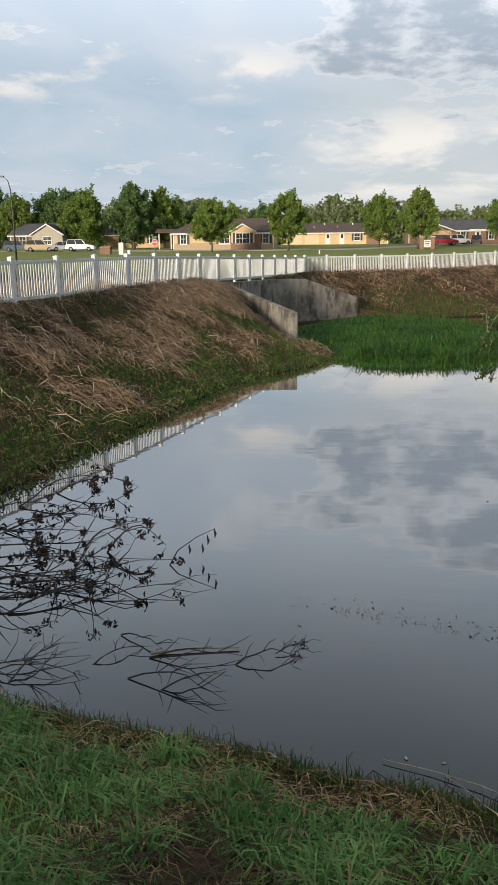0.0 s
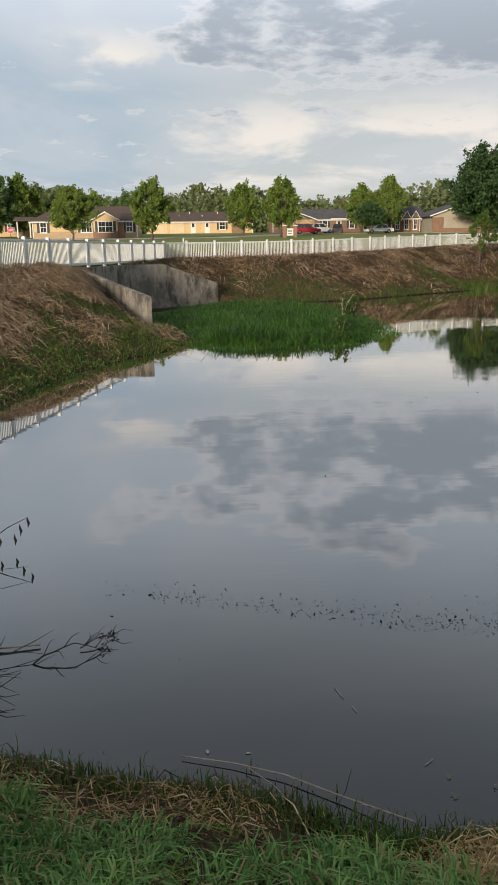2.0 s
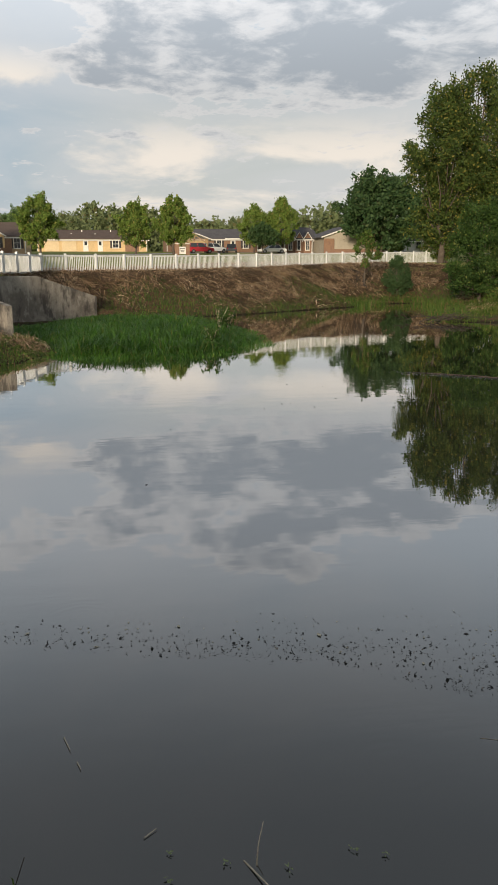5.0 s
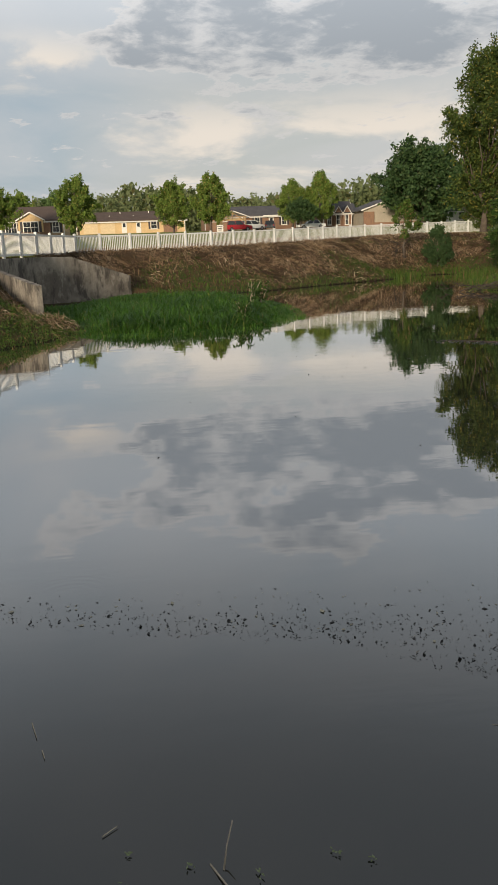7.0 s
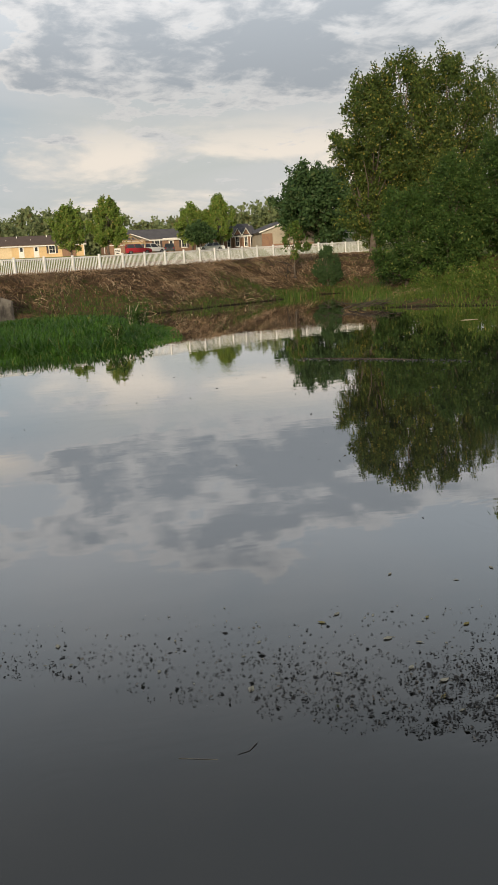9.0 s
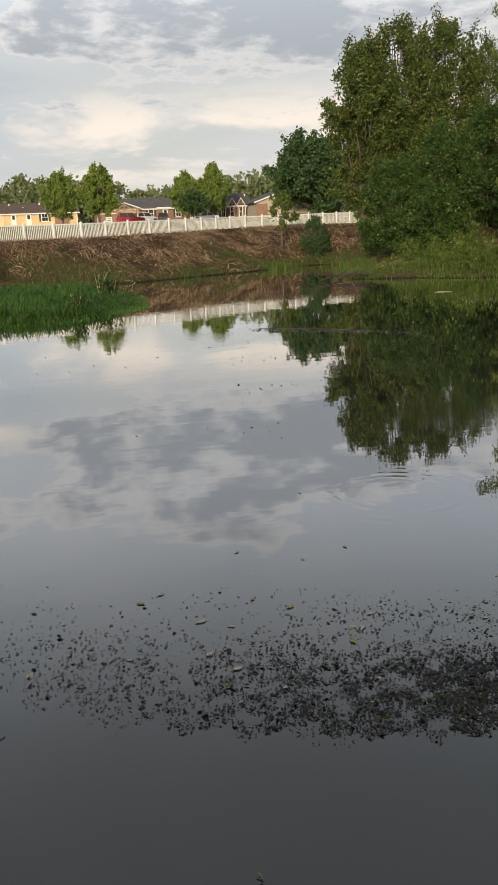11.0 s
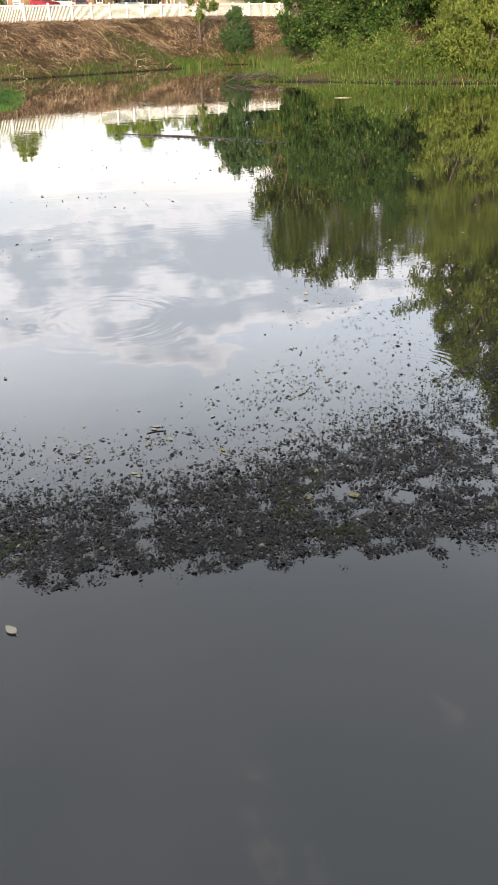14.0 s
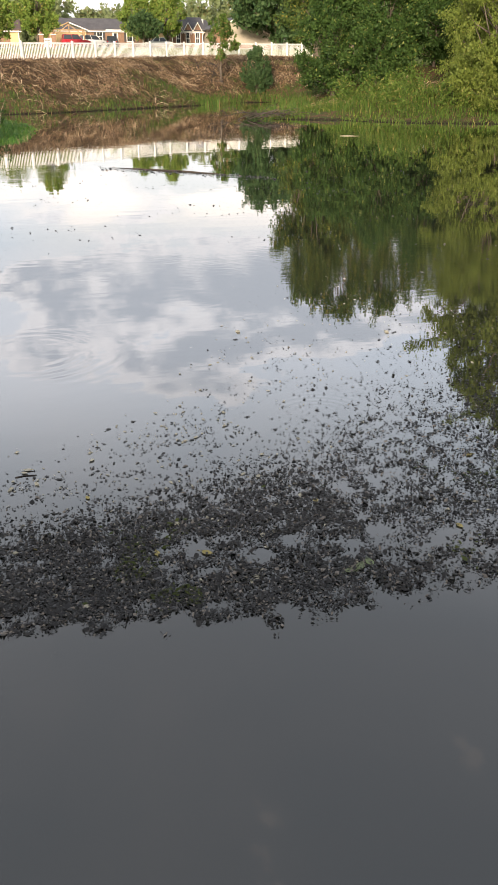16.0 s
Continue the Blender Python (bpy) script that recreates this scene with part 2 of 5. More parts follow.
M_BRICK = varied("brown_brick", (0.27, 0.16, 0.10), (0.20, 0.12, 0.085), 4.0, 0.9, 5, 0.5, 0.02)
M_STONE = varied("tan_brick", (0.46, 0.34, 0.21), (0.38, 0.27, 0.17), 4.0, 0.9, 5, 0.5, 0.02)
M_TRIM = varied("white_trim", (0.74, 0.72, 0.67), (0.66, 0.64, 0.60), 2.0, 0.6, 6, 0.05, 0.004)
M_CREAM = varied("cream_paint", (0.66, 0.52, 0.32), (0.60, 0.47, 0.29), 1.0, 0.7, 8, 0.08, 0.005)
M_SHUTTER = varied("dark_shutter", (0.035, 0.032, 0.035), (0.05, 0.045, 0.045), 3.0, 0.6, 6, 0.1, 0.004)
M_TIMBER = varied("timber", (0.36, 0.24, 0.13), (0.26, 0.17, 0.09), 3.0, 0.8, 6, 0.2, 0.01)
M_METAL = varied("dark_metal", (0.05, 0.05, 0.052), (0.08, 0.08, 0.08), 3.0, 0.5, 6, 0.1, 0.003, None, 0.6)
M_ROAD = varied("pale_concrete_road", (0.36, 0.34, 0.31), (0.29, 0.275, 0.25), 0.5, 0.9, 12, 0.3, 0.01)
M_RUBBER = varied("tyre_rubber", (0.018, 0.018, 0.018), (0.03, 0.03, 0.03), 5.0, 0.85, 5, 0.2, 0.003)
M_CHROME = varied("wheel_alloy", (0.45, 0.45, 0.46), (0.35, 0.35, 0.36), 5.0, 0.3, 5, 0.1, 0.002, None, 0.9)
M_RED = varied("red_sign", (0.55, 0.035, 0.04), (0.48, 0.03, 0.035), 2.0, 0.5, 5, 0.05, 0.002)
M_GLASS, _b, _k = material("window_glass", (0.03, 0.035, 0.04), 0.06)
M_LAMP, _b, _k = material("headlamp", (0.7, 0.7, 0.68), 0.15)
M_TAIL, _b, _k = material("tail_lamp", (0.4, 0.02, 0.02), 0.2)


def concrete_material():
    m, b, k = material("weathered_concrete", (0.25, 0.23, 0.2), 0.92)
    p = position(k)
    x, y, z = k.split(p)
    streak = k.noise(k.vec("MULTIPLY", p, (1.0, 1.0, 0.40)), 1.7, 8.0, 0.70)
    blot, grain = k.noise(p, 0.9, 5.0, 0.65), k.noise(p, 18.0, 4.0, 0.6)
    col = k.mix(k.ramp(blot, 0.40, 0.60), (0.275, 0.248, 0.208), (0.150, 0.130, 0.108))
    col = k.mix(k.ramp(streak, 0.48, 0.60, 0.0, 0.85), col, (0.050, 0.044, 0.039))
    col = k.mix(k.ramp(streak, 0.43, 0.34, 0.0, 0.75), col, (0.36, 0.33, 0.285))
    col = k.mix(k.ramp(grain, 0.4, 0.7, 0.0, 0.3), col, (0.10, 0.09, 0.075))
    k.plug(b.inputs["Base Color"], col)
    bump(k, b, k.math("ADD", grain, blot), 0.4, 0.02)
    return m


M_CONCRETE = concrete_material()
F_GRASS = foliage("bank_grass", (0.090, 0.165, 0.022), (0.270, 0.370, 0.060), (0.34, 0.24, 0.10), 0.16)
F_BLUE = foliage("blue_green_grass", (0.070, 0.190, 0.036), (0.380, 0.560, 0.180), (0.40, 0.30, 0.14), 0.08)
F_STRAW = foliage("cut_straw", (0.45, 0.305, 0.185), (0.22, 0.140, 0.080), (0.62, 0.49, 0.33), 0.20, 0.85, 0.1)
F_GOLD = foliage("golden_straw", (0.56, 0.37, 0.16), (0.33, 0.210, 0.095), (0.66, 0.50, 0.28), 0.2, 0.8, 0.12)
F_DARKSTRAW = foliage("rotted_straw", (0.115, 0.076, 0.046), (0.050, 0.034, 0.022), (0.25, 0.17, 0.09), 0.12, 0.9, 0.05)
F_WEED = foliage("bank_weeds", (0.055, 0.112, 0.020), (0.140, 0.195, 0.042), (0.22, 0.15, 0.07), 0.10)
# the lighter second green paints lit tips into the marsh blades
F_MARSH = foliage("marsh_grass", (0.038, 0.120, 0.014), (0.150, 0.290, 0.045), (0.20, 0.23, 0.06), 0.06)
F_SEDGE = foliage("sedge", (0.062, 0.118, 0.018), (0.125, 0.175, 0.034), (0.22, 0.20, 0.06), 0.10)
F_MAPLE = foliage("street_tree_leaves", (0.130, 0.210, 0.040), (0.225, 0.300, 0.062), (0.27, 0.25, 0.07), 0.08)
F_ROW = foliage("row_tree_leaves", (0.100, 0.170, 0.058), (0.165, 0.240, 0.085), (0.15, 0.18, 0.06), 0.06)
F_DEEP = foliage("dark_tree_leaves", (0.042, 0.088, 0.032), (0.080, 0.130, 0.046), (0.08, 0.11, 0.04), 0.06)
# the yellow tenth of these leaves paints low sunlight on the crowns
F_TALL = foliage("tall_tree_leaves", (0.048, 0.084, 0.021), (0.112, 0.148, 0.033), (0.22, 0.20, 0.045), 0.10)
F_BUSH = foliage("shrub_leaves", (0.034, 0.074, 0.017), (0.072, 0.124, 0.028), (0.16, 0.19, 0.05), 0.06)
F_WILLOW = foliage("willow_leaves", (0.140, 0.185, 0.034), (0.190, 0.235, 0.050), (0.24, 0.25, 0.07), 0.06, 0.55, 0.45)
# skyline leaves: distance haze is painted in as a paler, greyer green
F_FAR = foliage("hazed_distant_leaves", (0.200, 0.245, 0.110), (0.27, 0.310, 0.145), (0.17, 0.16, 0.07), 0.08, 0.6, 0.5)
F_DEADLEAF = foliage("withered_leaves", (0.030, 0.022, 0.018), (0.055, 0.038, 0.028), None, 0.0, 0.8, 0.05)
# dark wet scraps; the pale tenth is glints painted as colour
F_FLOAT = foliage("sodden_debris_glints", (0.006, 0.005, 0.005), (0.024, 0.019, 0.015), (0.15, 0.125, 0.10), 0.10, 0.28, 0.0, 0.45)
F_ALGAE = foliage("wet_algae", (0.040, 0.052, 0.010), (0.065, 0.074, 0.017), None, 0.0, 0.7, 0.0)
F_YELLOW = foliage("yellow_leaf", (0.34, 0.27, 0.08), (0.40, 0.33, 0.14), None, 0.0, 0.6, 0.15)
F_PALELEAF = foliage("pale_leaf", (0.42, 0.38, 0.28), (0.56, 0.51, 0.39), None, 0.0, 0.6, 0.15)
F_GREENLEAF = foliage("green_leaf", (0.17, 0.21, 0.10), (0.24, 0.28, 0.15), None, 0.0, 0.5, 0.2)

# ---- mesh helpers ----
rng = np.random.default_rng(7)


def mesh_object(name, verts, faces, mat, parent=None, smooth=False):
    me = bpy.data.meshes.new(name)
    me.from_pydata([tuple(v) for v in verts], [], [tuple(f) for f in faces])
    me.materials.append(mat)
    if smooth:
        me.polygons.foreach_set("use_smooth", [True] * len(me.polygons))
    me.update()
    ob = new(name, me)
    ob.parent = parent
    return ob


def quads_object(name, verts, per, mat, parent=None, faces=None):
    """Many small pieces of the same topology: verts is (n, per, 3); faces index one piece."""
    n = len(verts)
    faces = faces or [tuple(range(per))]
    me = bpy.data.meshes.new(name)
    flat = np.asarray(verts, np.float32).reshape(-1, 3)
    me.vertices.add(len(flat))
    me.vertices.foreach_set("co", flat.ravel())
    base = (np.arange(n) * per)[:, None]
    idx, sizes = [], []
    pattern = np.concatenate([np.array(f) for f in faces])
    loops = (base + pattern[None, :]).ravel()
    sizes = np.tile([len(f) for f in faces], n)
    me.loops.add(len(loops))
    me.loops.foreach_set("vertex_index", loops.astype(np.int32))
    me.polygons.add(len(sizes))
    starts = np.concatenate([[0], np.cumsum(sizes)[:-1]])
    me.polygons.foreach_set("loop_start", starts.astype(np.int32))
    me.materials.append(mat)
    me.update(calc_edges=True)
    me.validate()
    ob = new(name, me)
    ob.parent = parent
    return ob


def part(name, bm, mat, parent, label=""):
    me = bpy.data.meshes.new(name)
    bm.to_mesh(me)
    bm.free()
    me.materials.append(mat)
    ob = new(name, me)
    ob.parent = parent
    return tagged(ob, label) if label else ob


def box(sx, sy, sz, at=(0, 0, 0), bevel=0.0, bm=None):
    """A box that stands on at (its base centre)."""
    bm = bm or bmesh.new()
    made = bmesh.ops.create_cube(bm, size=1.0, matrix=Matrix.Translation((at[0], at[1], at[2] + sz / 2)) @ Matrix.Diagonal((sx, sy, sz, 1)))
    if bevel:
        edges = list({e for v in made["verts"] for e in v.link_edges})
        bmesh.ops.bevel(bm, geom=edges, offset=bevel, segments=1, affect="EDGES")
    return bm


def empty(name, at, turn=0.0):
    ob = new(name)
    ob.empty_display_size = 0.2
    ob.matrix_basis = pose(*at, 0, 0, turn)
    return ob


def tube(points, radii, sides=6, verts=None, faces=None):
    """Appends a tapered tube along points to the lists."""
    verts, faces = ([] if verts is None else verts), ([] if faces is None else faces)
    pts = [Vector(p) for p in points]
    start = len(verts)
    for i, p in enumerate(pts):
        d = (pts[min(i + 1, len(pts) - 1)] - pts[max(i - 1, 0)]).normalized()
        a = d.orthogonal().normalized()
        c = d.cross(a)
        for s in range(sides):
            w = 2 * math.pi * s / sides
            verts.append(p + radii[i] * (math.cos(w) * a + math.sin(w) * c))
    for i in range(len(pts) - 1):
        for s in range(sides):
            q, r = start + i * sides, start + (i + 1) * sides
            faces.append((q + s, q + (s + 1) % sides, r + (s + 1) % sides, r + s))
    faces.append(tuple(start + s for s in reversed(range(sides))))
    faces.append(tuple(start + (len(pts) - 1) * sides + s for s in range(sides)))
    return verts, faces


def unit(v):
    return v / np.maximum(np.linalg.norm(v, axis=-1, keepdims=True), 1e-9)


def leaf_cards(centres, size, droop=0.0, slim=0.5):
    """A folded rhombus for each centre, turned at random."""
    n = len(centres)
    d = unit(rng.normal(size=(n, 3)) + np.array([0, 0, -droop]))
    s = unit(np.cross(d, rng.normal(size=(n, 3))))
    k = (size * rng.uniform(0.6, 1.35, n))[:, None]
    nrm = np.cross(d, s)
    return np.stack([centres - d * k, centres + s * k * slim + nrm * k * 0.15, centres + d * k, centres - s * k * slim + nrm * k * 0.15], 1)


def blades(roots, height, width, lean=0.5, heading=None, bend=0.6):
    """Bent, tapered blades: five points each."""
    n = len(roots)
    a = rng.uniform(0, 2 * np.pi, n) if heading is None else heading
    h = height * rng.uniform(0.5, 1.3, n)
    out = np.stack([np.cos(a), np.sin(a), np.zeros(n)], 1)
    side = np.stack([-np.sin(a), np.cos(a), np.zeros(n)], 1) * (width * rng.uniform(0.6, 1.3, n))[:, None] * 0.5
    up = np.array([0, 0, 1.0])
    k = (lean * rng.uniform(0.3, 1.4, n))[:, None]
    mid = roots + (up * 0.62 + out * k * 0.35) * h[:, None]
    tip = roots + (up * (1.0 - bend * 0.45 * k) + out * k * 1.0) * h[:, None]
    return np.stack([roots - side, roots + side, mid + side * 0.8, mid - side * 0.8, tip], 1)


BLADE = [(0, 1, 2, 3), (3, 2, 4)]

# ---- ground and pond ----
SHORE = [(-3.6, 6.6), (-2.4, 5.5), (-0.5, 5.0), (0.3, 4.79), (1.0, 4.6), (1.6, 4.50), (2.15, 4.28), (2.75, 4.18), (3.15, 3.96), (3.6, 3.74), (4.05, 3.72), (4.6, 3.5),
         (5.5, 3.35), (6.8, 3.05), (7.5, 2.75), (8.3, 2.35), (9.0, 2.12), (10.0, 1.95), (13.0, 1.8), (18.0, 3.0), (25.0, 9.0), (31.0, 17.0), (34.0, 25.0), (33.5, 31.5), (29.0, 33.0),
         (25.6, 34.8), (23.6, 37.4), (21.0, 39.0), (22.5, 43.0), (25.0, 48.0), (27.6, 54.0), (28.6, 59.0), (27.4, 61.4), (23.8, 60.6),
         (21.8, 56.5), (15.4, 51.0), (11.5, 47.6), (8.0, 46.2), (5.4, 45.4), (4.4, 40.0), (3.6, 32.0), (2.4, 27.2), (1.6, 24.8),
         (0.3, 22.8), (-0.7, 20.2), (-1.26, 17.6), (-1.8, 14.9), (-2.2, 13.15), (-2.47, 11.1), (-2.7, 10.3), (-3.3, 8.5)]
SHORE_XY = np.array(SHORE)
WING_TIP, WING_BACK, FAR_TIP = (0.75, 29.1), (-2.42, 34.3), (3.42, 45.7)
CHANNEL = np.array([(1.1, 29.4), (-2.15, 34.6), (-3.2, 34.9), (-1.25, 42.15), (3.35, 45.85), (6.5, 46.1), (6.0, 28.0), (2.2, 27.0)])


def inside(poly, x, y):
    hit = np.zeros(x.shape, bool)
    for (x0, y0), (x1, y1) in zip(poly, np.roll(poly, -1, 0)):
        cross = ((y0 > y) != (y1 > y)) & (x < (x1 - x0) * (y - y0) / (y1 - y0 + 1e-12) + x0)
        hit ^= cross
    return hit


def shore_distance(poly, x, y):
    best = np.full(x.shape, 1e9)
    for (x0, y0), (x1, y1) in zip(poly, np.roll(poly, -1, 0)):
        dx, dy = x1 - x0, y1 - y0
        s = np.clip(((x - x0) * dx + (y - y0) * dy) / (dx * dx + dy * dy), 0, 1)
        best = np.minimum(best, np.hypot(x - x0 - s * dx, y - y0 - s * dy))
    return best


def ripple(x, y, f, seed):
    r = np.random.default_rng(seed)
    out = np.zeros(np.shape(x))
    for i in range(7):
        a, p, k = r.uniform(0, 6.28), r.uniform(0, 6.28), f * r.uniform(0.6, 1.8)
        out = out + np.sin((np.cos(a) * x + np.sin(a) * y) * k + p)
    return out / 7


def smooth(v, lo, hi):
    u = np.clip((v - lo) / (hi - lo), 0, 1)
    return u * u * (3 - 2 * u)


def bank_z(x, y):
    """Height of the banks and lawn, as if the culvert channel were filled."""
    x, y = np.asarray(x, float), np.asarray(y, float)
    d = shore_distance(SHORE_XY, x, y)
    water = inside(SHORE_XY, x, y)
    d = d + ripple(x, y, 2.3, 3) * 0.10 * (d < 4)
    top = 2.42 + 0.036 * np.clip(y - 55, 0, 105)
    slope = 0.435
    right = smooth(x, 17, 23) * smooth(y, 56, 46) * smooth(y, 0, 14)
    slope = slope - 0.29 * right
    rise = d * slope * (0.62 + 0.065 * np.minimum(d, 8))
    s = 0.2
    z = -s * np.logaddexp(-rise / s, -top / s) + s * np.log1p(np.exp(-top / s))
    z = z + (ripple(x, y, 1.7, 5) * 0.06 + ripple(x, y, 5.5, 6) * 0.07 * smooth(y, 6, 8)) * smooth(d, 0.2, 1.5) * smooth(z, 2.5, 1.8)
    wx, wy = WING_BACK[0] - WING_TIP[0], WING_BACK[1] - WING_TIP[1]
    s = np.clip(((x - WING_TIP[0]) * wx + (y - WING_TIP[1]) * wy) / (wx * wx + wy * wy), 0, 1)
    gap = np.hypot(x - WING_TIP[0] - s * wx, y - WING_TIP[1] - s * wy)
    z = z - smooth(gap, 1.9, 0.35) * (0.50 - 0.32 * s) * smooth(z, 0.2, 0.9)
    return np.where(water, -np.minimum(d * 0.5, 0.9), z)


def ground_z(x, y):
    x, y = np.asarray(x, float), np.asarray(y, float)
    z = bank_z(x, y)
    ch = inside(CHANNEL, x, y) & ~inside(SHORE_XY, x, y)
    return np.where(ch, 0.06 + 0.05 * ripple(x, y, 2.0, 9), z)


def ground_sheet():
    far = np.array([90, 115, 150, 200, 270, 380, 550, 850, 1400, 2600.0])
    xs = np.concatenate([-far[::-1], np.arange(-75, -10, 2.5), np.arange(-10, 33, 0.3), np.arange(33, 76, 2.0), far])
    ys = np.concatenate([-far[::-1], np.arange(-75, -8, 3.0), np.arange(-8, -1, 0.4), np.arange(-1, 6, 0.14), np.arange(6, 66, 0.33), np.arange(66, 175, 2.5), far[3:] + 20])
    gx, gy = np.meshgrid(xs, ys)
    z = ground_z(gx, gy)
    verts = np.stack([gx.ravel(), gy.ravel(), z.ravel()], 1)
    w = len(xs)
    i, j = np.meshgrid(np.arange(w - 1), np.arange(len(ys) - 1))
    a = (j * w + i).ravel()
    faces = np.stack([a, a + 1, a + w + 1, a + w], 1)
    ob = mesh_object("ground", verts, faces.tolist(), M_GROUND, None, True)
    tagged(ob, "grassy pond banks rising to a mown green lawn", "ground", kind="structure")
    pond = mesh_object("water", [(-5, 1.5, 0), (37, 1.5, 0), (37, 64, 0), (-5, 64, 0)], [(0, 1, 2, 3)], M_WATER)
    tagged(pond, "still murky pond water mirroring the cloudy sky", "water", kind="structure")


ground_sheet()


def wall_run(points, thick, bottom=-0.3):
    """A concrete wall through points (x, y, top), with its own top heights and softened edges."""
    d = Vector((points[-1][0] - points[0][0], points[-1][1] - points[0][1], 0))
    n = Vector((-d.y, d.x, 0)).normalized() * thick / 2
    bm = bmesh.new()
    ring = []
    for x, y, h in points:
        q = Vector((x, y, 0))
        ring.append([bm.verts.new(q + k * n + Vector((0, 0, z))) for k, z in ((-1, bottom), (1, bottom), (1, h), (-1, h))])
    for a, c in zip(ring, ring[1:]):
        for s in range(4):
            bm.faces.new((a[s], a[(s + 1) % 4], c[(s + 1) % 4], c[s]))
    bm.faces.new(ring[0][::-1])
    bm.faces.new(ring[-1])
    bmesh.ops.recalc_face_normals(bm, faces=bm.faces)
    bmesh.ops.bevel(bm, geom=list(bm.edges), offset=0.02, segments=1, affect="EDGES")
    return bm


culvert = tagged(empty("culvert_wall", (0, 0, 0)), "weathered grey concrete culvert headwall with sloping wing walls", "retaining wall")
part("headwall", wall_run([(-3.11, 34.64, 2.33), (-1.14, 42.14, 2.33)], 0.60), M_CONCRETE, culvert)
part("wing_wall", wall_run([(-3.3, 35.75, 2.33), (*WING_BACK, 2.32), (*WING_TIP, 1.43)], 0.24), M_CONCRETE, culvert)
part("wing_wall", wall_run([(-1.13, 41.97, 2.335), (0.54, 43.4, 2.31), (*FAR_TIP, 1.22)], 0.46), M_CONCRETE, culvert)

# ---- fence ----
FENCE = [(-8.63, 9.44), (0.41, 50.26), (1.75, 52.0), (9.1, 57.1), (15.4, 62.4), (22.6, 69.9), (36.3, 79.0), (43.0, 83.0)]
BAY, FENCE_H = 2.2, 1.20


def along(poly, s):
    for (x0, y0), (x1, y1) in zip(poly, poly[1:]):
        step = math.hypot(x1 - x0, y1 - y0)
        if s <= step:
            return x0 + (x1 - x0) * s / step, y0 + (y1 - y0) * s / step
        s -= step
    return poly[-1]


def build_fence():
    total = sum(math.hypot(c[0] - a[0], c[1] - a[1]) for a, c in zip(FENCE, FENCE[1:]))
    spots = [along(FENCE, FENCE_PHASE + i * BAY) for i in range(int((total - FENCE_PHASE) / BAY))]
    heights = [float(bank_z(np.array([x]), np.array([y]))[0]) for x, y in spots]
    heights = [sum(heights[max(0, i - 2):i + 3]) / len(heights[max(0, i - 2):i + 3]) for i in range(len(heights))]
    bay = tagged(empty("picket_fence", (0, 0, 0)), "bay of white vinyl picket fence along the bank top", "fence", "bays of the white fence")
    post = part("post", box(0.125, 0.125, FENCE_H + 0.02, (-BAY / 2, 0, 0), 0.006), M_VINYL, bay)
    bm = box(0.138, 0.138, 0.025, (-BAY / 2, 0, FENCE_H + 0.01), 0.004)
    bmesh.ops.create_cone(bm, cap_ends=True, segments=4, radius1=0.092, radius2=0.01, depth=0.03,
                          matrix=Matrix.Translation((-BAY / 2, 0, FENCE_H + 0.050)) @ Matrix.Rotation(radians(45), 4, "Z"))
    part("cap", bm, M_VINYL, post)
    span = BAY - 0.125
    part("top_rail", box(span, 0.05, 0.09, (0, 0, FENCE_H - 0.14), 0.006), M_VINYL, bay)
    part("bottom_rail", box(span, 0.05, 0.10, (0, 0, 0.10), 0.006), M_VINYL, bay)
    first = part("picket", box(0.05, 0.022, FENCE_H - 0.33, (0, 0, 0.195), 0.003), M_VINYL, bay)
    first.location = (-span / 2 + span * 0.5 / 16, 0, 0)
    for i in range(1, 16):
        ob = new("picket", first.data)
        ob.parent = bay
        ob.location = (-span / 2 + span * (i + 0.5) / 16, 0, 0)
    for i in range(len(spots) - 1):
        (x, y), (x2, y2), z, z2 = spots[i], spots[i + 1], heights[i], heights[i + 1]
        run = math.hypot(x2 - x, y2 - y)
        turn = math.degrees(math.atan2(y2 - y, x2 - x))
        m = pose((x + x2) / 2, (y + y2) / 2, (z + z2) / 2 - 0.05, 0, -math.degrees(math.atan2(z2 - z, run)), turn)
        if i == 0:
            bay.matrix_basis = m
        else:
            copy_thing(bay, m)


FENCE_PHASE = 0.0
build_fence()

# ---- trees ----


